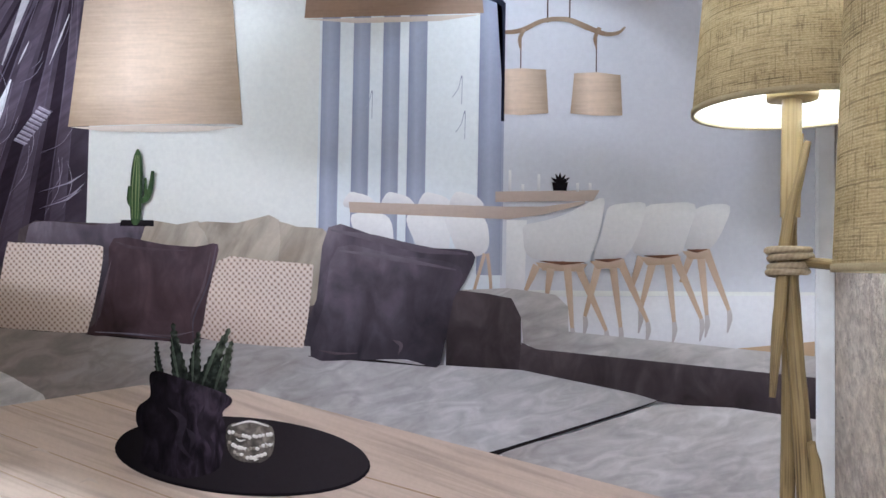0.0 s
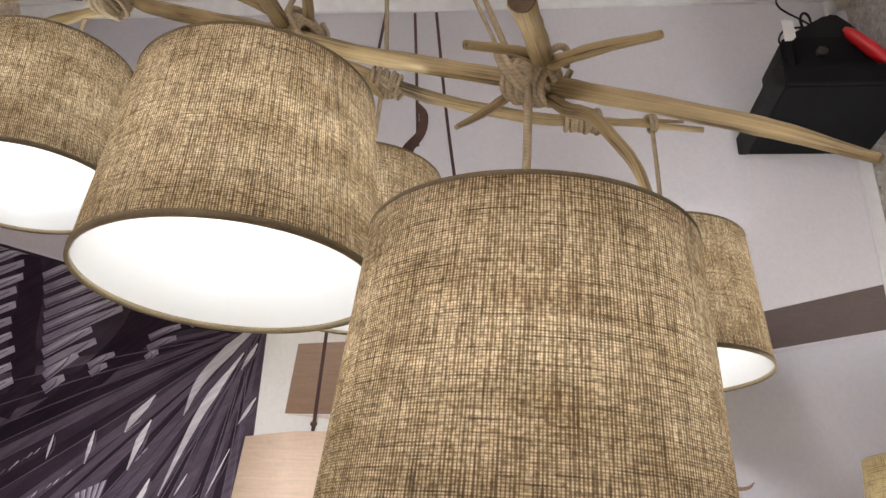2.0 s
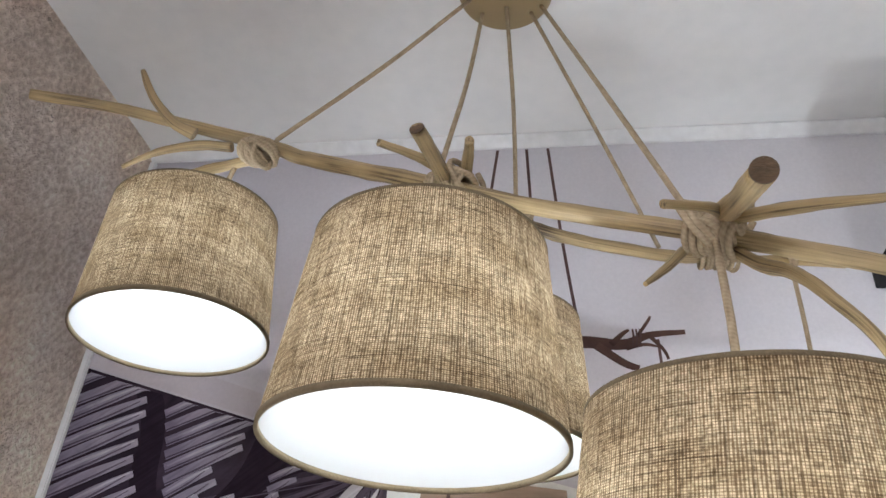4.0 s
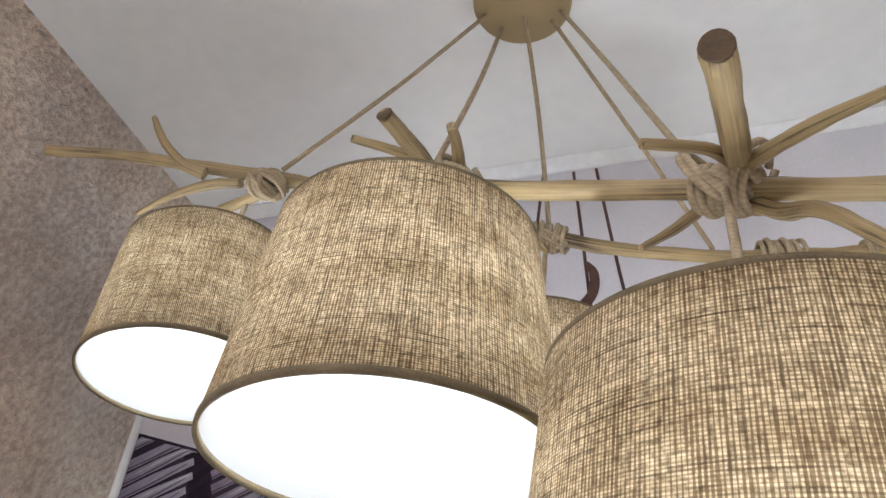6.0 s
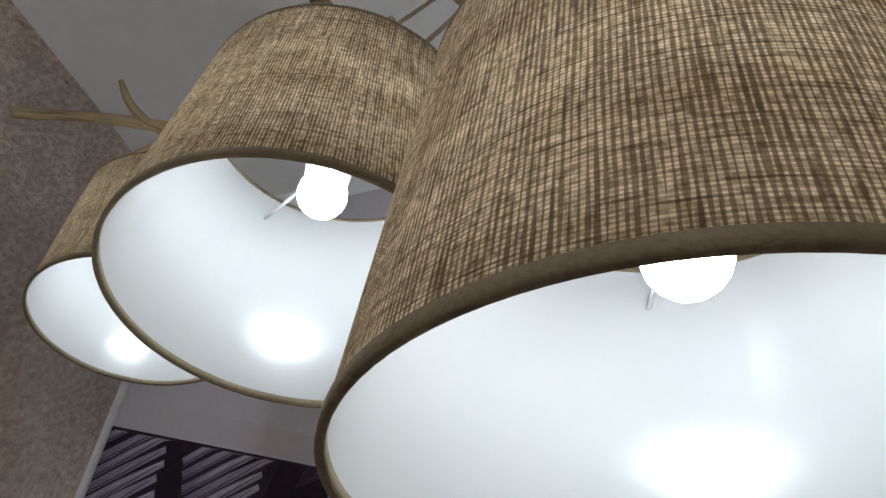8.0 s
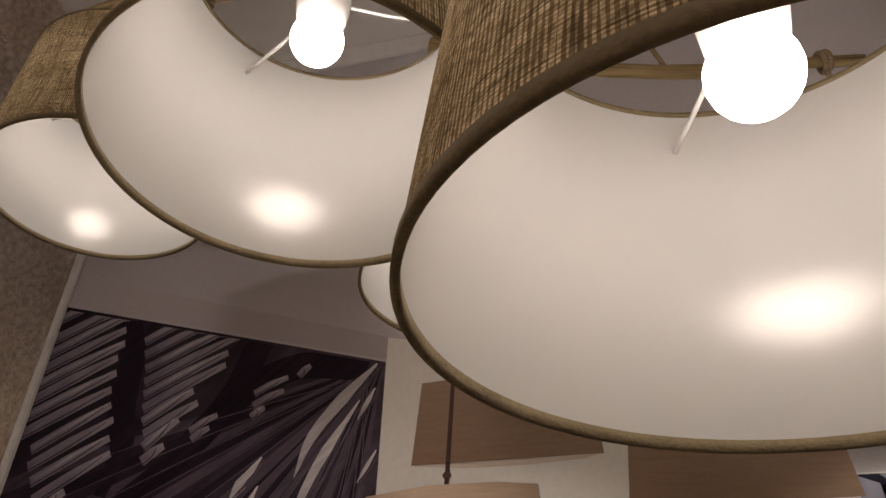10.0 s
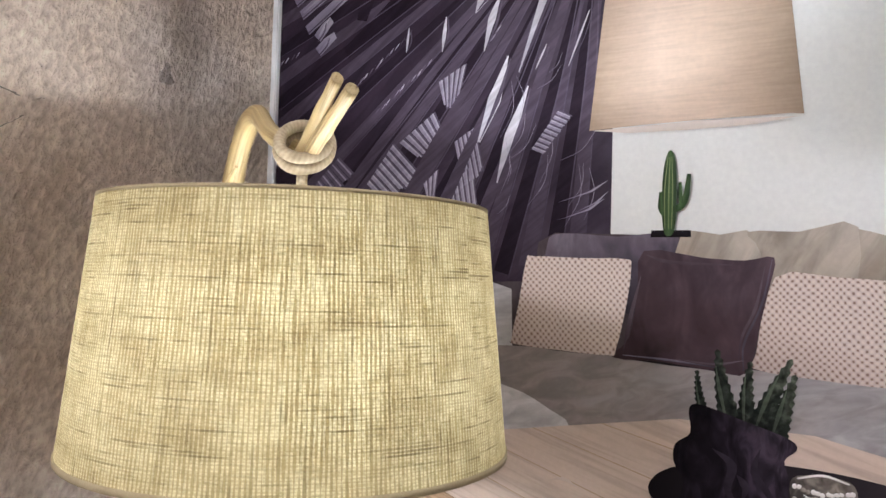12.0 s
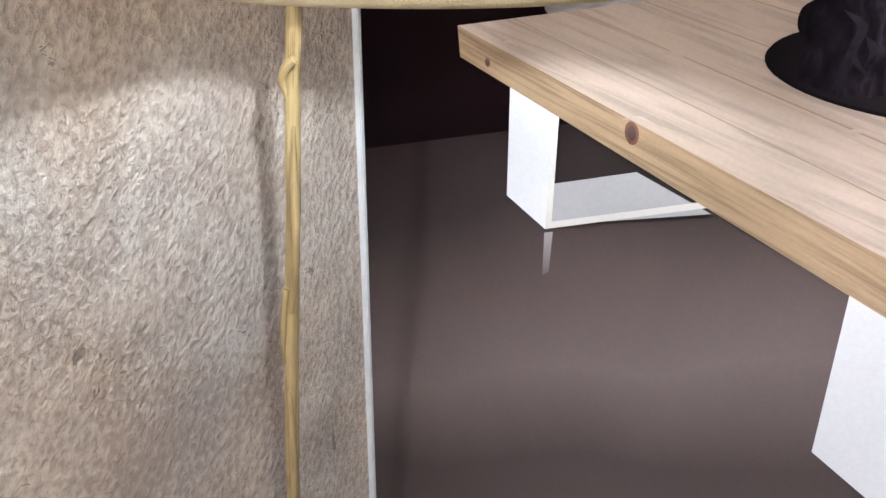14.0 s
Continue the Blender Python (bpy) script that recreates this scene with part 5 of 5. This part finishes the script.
for x in (-0.085, -0.005, 0.050):
    printed("printed_chair", [(x - 0.026, 1.583), (x + 0.022, 1.583), (x + 0.034, 1.555), (x + 0.028, 1.530), (x - 0.004, 1.526), (x - 0.018, 1.55)], 7, I_CHAIR, 4)
    printed("printed_chair_leg", stroke([(x + 0.028, 1.53), (x + 0.020, 1.50), (x + 0.012, 1.47)], [0.005, 0.004]), 7, I_CLEG)
    printed("printed_chair_leg", stroke([(x + 0.032, 1.53), (x + 0.036, 1.50), (x + 0.038, 1.472)], [0.005, 0.004]), 7, I_CLEG)
printed("printed_dining_table", [(-0.116, 1.601), (0.108, 1.5955), (0.16, 1.596), (0.215, 1.604), (0.215, 1.600), (0.16, 1.585), (0.108, 1.578), (-0.114, 1.586)], 8, I_OAK)
printed("printed_dining_table", [(0.092, 1.602), (0.226, 1.604), (0.235, 1.619), (0.092, 1.6165)], 8, I_OAK)
printed("printed_table_leg", [(0.108, 1.473), (0.134, 1.470), (0.136, 1.577), (0.108, 1.577)], 8, I_CHAIR)
for x, h in ((0.112, 0.030), (0.152, 0.024), (0.205, 0.012), (0.130, 0.010), (0.222, 0.012)):
    printed("printed_candle", quad(x - 0.002, 1.617, x + 0.002, 1.617 + h), 8, I_CHAIR)
printed("printed_pot", [(0.172, 1.618), (0.190, 1.618), (0.192, 1.630), (0.170, 1.630)], 9, I_BLACKISH)
for dx, dz in ((-0.012, 0.008), (-0.006, 0.013), (0.0, 0.015), (0.007, 0.012), (0.013, 0.008)):
    printed("printed_plant", stroke([(0.181, 1.628), (0.181 + dx * 0.6, 1.628 + dz * 0.6), (0.181 + dx, 1.628 + dz)], [0.006, 0.004, 0.001]), 9, I_BLACKISH)


def printed_chair(shell, seat, legs, layer):
    """A moulded shell chair on splayed wooden legs, seen from behind, with its legs' gleam on the floor."""
    for (xa, za), (xb, zb) in legs:
        printed("printed_chair_leg", stroke([(xa, za), ((xa + xb) / 2, (za + zb) / 2), (xb, zb)], [0.011, 0.0085, 0.005]), layer, I_CLEG)
        if zb < 1.46:
            printed("printed_reflection", stroke([(xb, zb), (xb + 0.001, zb - 0.012), (xb - 0.002, zb - 0.030)], [0.006, 0.007, 0.002]), layer - 1, I_REFL)
    (xa, za), (xb, zb) = seat
    printed("printed_chair_frame", [(xa - 0.006, za - 0.002), (xb + 0.004, zb - 0.002), (xb - 0.004, zb - 0.013), (xa + 0.004, za - 0.013)], layer, I_CLEG)
    printed("printed_chair", shell, layer + 1, I_CHAIR, 3)
    printed("printed_chair_frame", stroke([(xa, za), ((xa + xb) / 2, (za + zb) / 2 - 0.002), (xb, zb)], [0.001, 0.005, 0.001]), layer + 2, I_KNOT)


SHIFT[:] = 0.0, 0.0
printed_chair([(0.351, 1.580), (0.375, 1.588), (0.397, 1.585), (0.390, 1.559), (0.378, 1.536), (0.365, 1.526), (0.338, 1.528), (0.346, 1.555)], ((0.340, 1.526), (0.367, 1.527)),
              (((0.348, 1.525), (0.333, 1.482)), ((0.358, 1.525), (0.367, 1.438)), ((0.365, 1.526), (0.396, 1.445))), 8)
printed_chair([(0.284, 1.583), (0.314, 1.589), (0.350, 1.588), (0.347, 1.562), (0.338, 1.535), (0.333, 1.522), (0.314, 1.518), (0.277, 1.519), (0.268, 1.527), (0.275, 1.554)], ((0.284, 1.517), (0.329, 1.519)),
              (((0.280, 1.516), (0.266, 1.469)), ((0.297, 1.516), (0.279, 1.442)), ((0.314, 1.517), (0.324, 1.428)), ((0.324, 1.518), (0.360, 1.433))), 11)
printed_chair([(0.237, 1.584), (0.261, 1.589), (0.285, 1.588), (0.281, 1.562), (0.271, 1.535), (0.258, 1.515), (0.246, 1.511), (0.216, 1.512), (0.225, 1.542), (0.231, 1.569)], ((0.217, 1.511), (0.254, 1.513)),
              (((0.224, 1.509), (0.205, 1.433)), ((0.241, 1.511), (0.253, 1.419)), ((0.250, 1.513), (0.289, 1.427))), 14)
printed_chair([(0.121, 1.557), (0.146, 1.563), (0.177, 1.573), (0.208, 1.589), (0.229, 1.595), (0.228, 1.573), (0.222, 1.542), (0.212, 1.515), (0.204, 1.508), (0.166, 1.507), (0.135, 1.511), (0.123, 1.521), (0.120, 1.541)], ((0.143, 1.508), (0.204, 1.507)),
              (((0.139, 1.502), (0.124, 1.467)), ((0.158, 1.498), (0.153, 1.459)), ((0.180, 1.506), (0.188, 1.417)), ((0.193, 1.506), (0.234, 1.414))), 17)

# printed sofa
SHIFT[:] = 0.0, 0.0
LIFT[0] = 10
printed("printed_sofa_back", [(-0.73, 1.30), (-0.16, 1.35), (-0.16, 1.535), (-0.28, 1.548), (-0.43, 1.553), (-0.60, 1.558), (-0.625, 1.545), (-0.632, 1.49), (-0.705, 1.487), (-0.73, 1.47)], 12, I_SOFA_LO)
printed("printed_sofa_arm", [(-0.76, 1.27), (-0.66, 1.36), (-0.665, 1.478), (-0.70, 1.488), (-0.76, 1.486)], 13, I_SOFA)
printed("printed_cushion", [(-0.600, 1.46), (-0.43, 1.46), (-0.431, 1.551), (-0.51, 1.552), (-0.59, 1.557), (-0.612, 1.54)], 13, I_VELVET2, 3)
printed("printed_cushion", [(-0.43, 1.47), (-0.33, 1.47), (-0.338, 1.553), (-0.38, 1.554), (-0.428, 1.553)], 14, I_TAUPE, 3)
printed("printed_cushion", [(-0.25, 1.45), (-0.15, 1.45), (-0.152, 1.54), (-0.20, 1.552), (-0.245, 1.553)], 13, I_TAUPE, 3)
printed("printed_cushion", [(-0.34, 1.45), (-0.245, 1.45), (-0.228, 1.562), (-0.29, 1.557), (-0.348, 1.557), (-0.332, 1.53)], 15, I_TAUPE, 3)
printed("printed_sofa_arm", [(0.015, 1.352), (0.119, 1.352), (0.118, 1.438), (0.10, 1.462), (0.030, 1.466), (0.015, 1.45)], 16, I_SOFA_LO)
printed("printed_sofa_arm", [(0.030, 1.466), (0.10, 1.470), (0.165, 1.462), (0.182, 1.446), (0.183, 1.412), (0.122, 1.392), (0.118, 1.430), (0.105, 1.456), (0.07, 1.462)], 17, I_SOFA_HI)
printed("printed_sofa_back", [(0.119, 1.398), (0.183, 1.412), (0.53, 1.385), (0.53, 1.355), (0.14, 1.386)], 18, I_SOFA_HI)
printed("printed_sofa_back", [(0.119, 1.396), (0.14, 1.387), (0.53, 1.357), (0.53, 1.298), (0.29, 1.322), (0.115, 1.352)], 18, I_SOFA_LO)
printed("printed_sofa_seat", [(-0.76, 1.394), (-0.65, 1.398), (-0.45, 1.394), (-0.18, 1.383), (0.0, 1.362), (0.12, 1.358), (0.27, 1.331), (0.303, 1.322), (0.24, 1.298), (0.10, 1.250), (0.075, 1.22), (-0.30, 1.29), (-0.76, 1.20)], 19, I_SOFA)
printed("printed_sofa_seat", [(0.085, 1.245), (0.18, 1.272), (0.303, 1.318), (0.40, 1.316), (0.53, 1.302), (0.53, 1.10), (0.30, 1.15)], 20, I_SOFA_HI)
printed("printed_seam", stroke([(0.075, 1.238), (0.10, 1.249), (0.18, 1.277), (0.27, 1.309), (0.305, 1.323)], [0.012, 0.005, 0.004, 0.003, 0.001]), 21, I_SEAM)
printed("printed_sofa_seat", [(-0.76, 1.345), (-0.66, 1.338), (-0.60, 1.313), (-0.575, 1.298), (-0.59, 1.275), (-0.76, 1.25)], 20, I_SOFA_HI, 4)
printed("printed_cushion", [(-0.155, 1.552), (-0.09, 1.541), (-0.02, 1.525), (0.049, 1.520), (0.046, 1.49), (0.02, 1.45), (-0.05, 1.38), (-0.185, 1.385), (-0.170, 1.45)], 21, I_VELVET2, 3)
printed("printed_cushion", [(-0.141, 1.524), (-0.06, 1.514), (0.033, 1.499), (0.024, 1.45), (0.012, 1.385), (0.002, 1.358), (-0.04, 1.368), (-0.11, 1.366), (-0.177, 1.369), (-0.160, 1.44)], 22, I_VELVET2, 3)
# highlights along the cushions' top edges, drawn as paler strokes of the print
printed("printed_sheen", stroke([(-0.139, 1.519), (-0.06, 1.509), (0.028, 1.494)], [0.002, 0.008, 0.002]), 23, I_VELVET3)
printed("printed_sheen", stroke([(-0.152, 1.548), (-0.09, 1.537), (-0.02, 1.522), (0.044, 1.516)], [0.002, 0.010, 0.010, 0.002]), 21, I_VELVET3)
printed("printed_cushion", [(-0.316, 1.502), (-0.25, 1.5035), (-0.182, 1.499), (-0.176, 1.492), (-0.180, 1.44), (-0.187, 1.388), (-0.196, 1.381), (-0.27, 1.384), (-0.338, 1.391), (-0.336, 1.41)], 22, I_KNIT, 3)
printed("printed_cushion", [(-0.475, 1.533), (-0.40, 1.525), (-0.35, 1.522), (-0.317, 1.526), (-0.322, 1.49), (-0.333, 1.44), (-0.346, 1.386), (-0.38, 1.384), (-0.45, 1.391), (-0.513, 1.392), (-0.492, 1.42), (-0.482, 1.48)], 23, I_VELVET, 3)
printed("printed_seam", stroke([(-0.319, 1.524), (-0.330, 1.47), (-0.350, 1.42), (-0.350, 1.387)], [0.001, 0.003, 0.003, 0.001]), 24, I_VELVET2)
printed("printed_seam", stroke([(-0.50, 1.396), (-0.44, 1.394), (-0.38, 1.389)], [0.001, 0.003, 0.001]), 24, I_VELVET2)
printed("printed_cushion", [(-0.642, 1.520), (-0.630, 1.525), (-0.56, 1.523), (-0.500, 1.5225), (-0.491, 1.512), (-0.497, 1.46), (-0.510, 1.402), (-0.520, 1.394), (-0.59, 1.396), (-0.655, 1.400), (-0.662, 1.408), (-0.652, 1.46)], 23, I_KNIT, 3)

# printed cactus
printed("printed_pot", [(-0.467, 1.551), (-0.415, 1.551), (-0.416, 1.560), (-0.466, 1.560)], 14, I_BLACKISH)
printed("printed_cactus", [(-0.450, 1.558), (-0.437, 1.558), (-0.434, 1.60), (-0.436, 1.648), (-0.443, 1.664), (-0.450, 1.648), (-0.453, 1.61)], 15, I_GREEN, 5)
printed("printed_cactus", stroke([(-0.438, 1.586), (-0.428, 1.592), (-0.422, 1.606), (-0.419, 1.632)], [0.008, 0.009, 0.008, 0.005]), 15, I_GREEN)
printed("printed_cactus", stroke([(-0.428, 1.594), (-0.430, 1.606), (-0.430, 1.622)], [0.005, 0.006, 0.004]), 15, I_GREEN)
printed("printed_cactus", stroke([(-0.450, 1.580), (-0.4545, 1.590), (-0.4545, 1.610)], [0.006, 0.007, 0.004]), 15, I_GREEN)
for dx in (-0.0050, -0.0005, 0.0035):
    printed("printed_rib", stroke([(-0.4435 + dx, 1.562), (-0.4435 + dx * 1.2, 1.61), (-0.443 + dx * 0.6, 1.655)], [0.0012, 0.0017, 0.0008]), 16, I_RIB)

# printed coffee table
N_PL = 5
Lp = [(-0.924 + 0.497 * k / N_PL, 1.234 + 0.087 * k / N_PL) for k in range(N_PL + 1)]
Rp = [(0.53, 0.706 + 0.441 * k / N_PL) for k in range(N_PL + 1)]
for k in range(N_PL):
    pts = [Lp[k], Rp[k], Rp[k + 1], Lp[k + 1]]
    if k == N_PL - 1:
        pts = [Lp[k], Rp[k], Rp[k + 1], (-0.270, 1.319), Lp[k + 1]]
    printed("printed_plank", pts, 25, I_PINE)
    if k:
        printed("printed_groove", stroke([Lp[k], ((Lp[k][0] + Rp[k][0]) / 2, (Lp[k][1] + Rp[k][1]) / 2), Rp[k]], [0.0010, 0.0020, 0.0026]), 26, I_GROOVE)
printed("printed_plank_edge", [(-0.924, 1.234), (0.53, 0.706), (0.53, 0.600), (-0.269, 0.924), (-0.918, 1.187)], 26, I_PINE_E)
for x, z, a, b in ((-0.625, 1.108, 0.0105, 0.017), (-0.867, 1.183, 0.005, 0.007)):
    printed("printed_wood_knot", ellipse(x, z, a, b, 20, 0.2), 27, I_KNOT)
    printed("printed_wood_knot", ellipse(x, z, a * 0.6, b * 0.65, 16, 0.2), 28, I_CORD)
for x, z, l in ((-0.615, 1.128, 0.05), (-0.83, 1.215, 0.03), (-0.42, 1.065, 0.04), (-0.34, 1.15, 0.05), (-0.58, 1.22, 0.04), (-0.35, 1.065, 0.03), (-0.50, 1.18, 0.03)):
    printed("printed_grain", stroke([(x - l / 2, z - 0.002), (x, z + 0.003), (x + l / 2, z - 0.004)], [0.0008, 0.005, 0.001]), 27, I_OAK)
# its frame legs
printed("printed_table_leg", [(-0.826, 1.160), (-0.748, 1.125), (-0.752, 0.934), (-0.824, 0.976)], 23, I_LEGW)
printed("printed_table_leg", [(-0.742, 1.011), (-0.612, 1.053), (-0.50, 1.013), (-0.741, 0.943)], 22, I_LEGG)
printed("printed_table_leg", [(-0.748, 1.125), (-0.740, 1.122), (-0.741, 0.949), (-0.480, 1.040), (-0.480, 1.030), (-0.752, 0.934)], 24, I_SPARK)
printed("printed_table_leg", [(-0.313, 0.960), (-0.20, 0.92), (-0.18, 0.64), (-0.233, 0.651), (-0.315, 0.697)], 23, I_LEGW)
# tray, pot with aloe, jar of beads
printed("printed_tray", ellipse(-0.276, 1.2245, 0.188, 0.0545, 48, -0.03), 28, I_BLACKISH)
printed("printed_tray", ellipse(-0.276, 1.2275, 0.186, 0.053, 48, -0.03), 29, ink("tray_top", [(0.0, (0.016, 0.012, 0.015)), (1.0, (0.055, 0.046, 0.052))], (1.0, 0.0), 0.1, 6))


def aloe_leaf(pts, width, layer):
    """A fleshy pointed leaf with small teeth on both edges and a pale streak."""
    line = [p.xy for p in spline([(x, z, 0) for x, z in pts], 9)]
    l, r = [], []
    n = len(line) - 1
    for i, p in enumerate(line):
        d = (line[min(i + 1, n)] - line[max(i - 1, 0)]).normalized()
        w = width * (1 - i / n) ** 0.8 / 2 + 0.0004 + (0.0022 if i % 2 and i < n else 0.0)
        q = Vector((-d.y, d.x)) * w
        l.append(tuple(p + q + d * (0.002 if i % 2 else 0)))
        r.append(tuple(p - q + d * (0.002 if i % 2 else 0)))
    printed("printed_aloe", l + r[::-1], layer, I_ALOE)
    side = [(p.x - width * 0.16, p.y) for p in line[2:-3:4]]
    printed("printed_aloe_streak", stroke(side, [0.002, width * 0.20, 0.001]), layer + 1, I_ALOE2)


I_ALOE2 = ink("aloe_streak", [(0.0, (0.04, 0.05, 0.04)), (1.0, (0.13, 0.15, 0.115))], (0.5, 0.5), 0.6, 120)
for pts, w in ((((-0.362, 1.315), (-0.374, 1.365), (-0.381, 1.412)), 0.026), (((-0.395, 1.325), (-0.402, 1.355), (-0.405, 1.384)), 0.012), (((-0.345, 1.315), (-0.346, 1.358), (-0.342, 1.400)), 0.022),
               (((-0.335, 1.308), (-0.318, 1.358), (-0.296, 1.406)), 0.028), (((-0.316, 1.303), (-0.304, 1.345), (-0.292, 1.388)), 0.026)):
    aloe_leaf(pts, w, 29)
printed("printed_pot", [(-0.414, 1.335), (-0.400, 1.342), (-0.35, 1.328), (-0.298, 1.312), (-0.290, 1.300), (-0.303, 1.286), (-0.298, 1.262), (-0.302, 1.225), (-0.312, 1.203), (-0.36, 1.190), (-0.405, 1.200), (-0.424, 1.212), (-0.420, 1.245), (-0.432, 1.268), (-0.430, 1.290), (-0.412, 1.306)], 31, I_POT, 4)
I_FOLD = ink("fold", [(0.0, (0.022, 0.016, 0.024)), (1.0, (0.060, 0.048, 0.062))], (0.4, 0.6), 0.6, 60)
for pts, w in ((((-0.385, 1.290), (-0.362, 1.272), (-0.366, 1.240), (-0.340, 1.212)), 0.012), (((-0.330, 1.296), (-0.336, 1.268), (-0.318, 1.240), (-0.316, 1.216)), 0.010), (((-0.356, 1.262), (-0.346, 1.248), (-0.350, 1.232)), 0.010)):
    printed("printed_fold", stroke(pts, [0.001, w, w * 0.7, 0.001]), 32, I_FOLD)
I_JAR2 = ink("jar_glass", [(0.0, (0.05, 0.044, 0.042)), (1.0, (0.22, 0.20, 0.18))], (0.5, 0.5), 0.9, 60, veins=(70, (1, 1, 1), 0.5, 0.5, 1.6))
printed("printed_jar", [(-0.294, 1.268), (-0.26, 1.274), (-0.230, 1.268), (-0.228, 1.235), (-0.245, 1.218), (-0.28, 1.220), (-0.295, 1.238)], 31, I_JAR2, 4)
printed("printed_jar_rim", stroke([(-0.289, 1.268), (-0.262, 1.275), (-0.235, 1.269)], [0.002, 0.003, 0.002]), 32, I_SPARK)
rb_ = random.Random(9)
for z0, dz, n in ((1.259, 0.006, 13), (1.244, 0.008, 14), (1.230, 0.005, 10)):      # strands of beads
    for i in range(n):
        f = i / (n - 1)
        w = 0.030 if z0 > 1.24 else 0.022
        printed("printed_bead", ellipse(-0.262 + w * (2 * f - 1) + rb_.uniform(-0.001, 0.001), z0 - dz * math.sin(math.pi * f) + rb_.uniform(-0.0015, 0.0015), rb_.uniform(0.0026, 0.0036), rb_.uniform(0.0024, 0.0034), 8), 32, I_SPARK if rb_.random() < 0.7 else I_JAR)
for x, z, l in ((-0.282, 1.250, 0.014), (-0.240, 1.246, 0.012), (-0.258, 1.224, 0.010)):
    printed("printed_glint", stroke([(x, z), (x + l * 0.4, z - 0.003), (x + l, z - 0.001)], [0.0008, 0.003, 0.0006]), 33, I_SPARK)
# creases and sheen of the printed cushions and sofa
I_SHEEN = ink("velvet_sheen", [(0.0, (0.085, 0.062, 0.074)), (1.0, (0.150, 0.122, 0.140))], (0.5, 0.5), 0.5, 40)
for pts, w in ((((-0.327, 1.515), (-0.337, 1.465), (-0.352, 1.430), (-0.356, 1.400)), 0.004), (((-0.350, 1.400), (-0.385, 1.393), (-0.43, 1.396)), 0.003), (((-0.472, 1.528), (-0.44, 1.519), (-0.36, 1.516)), 0.005),
               (((-0.500, 1.400), (-0.490, 1.45), (-0.478, 1.50)), 0.006), (((-0.060, 1.395), (-0.048, 1.388), (-0.052, 1.374)), 0.006), (((-0.165, 1.378), (-0.14, 1.374), (-0.11, 1.375)), 0.004)):
    printed("printed_sheen", stroke(pts, [0.0006, w, w * 0.8, 0.0006]), 25, I_SHEEN)
for pts, w in ((((-0.336, 1.395), (-0.27, 1.387), (-0.19, 1.385)), 0.004), (((-0.665, 1.402), (-0.59, 1.397), (-0.515, 1.394)), 0.004), (((-0.515, 1.393), (-0.44, 1.389), (-0.36, 1.385)), 0.004), (((-0.18, 1.369), (-0.10, 1.366), (0.0, 1.359)), 0.004)):
    printed("printed_contact", stroke(pts, [0.001, w, 0.001]), 21, I_SEAM)
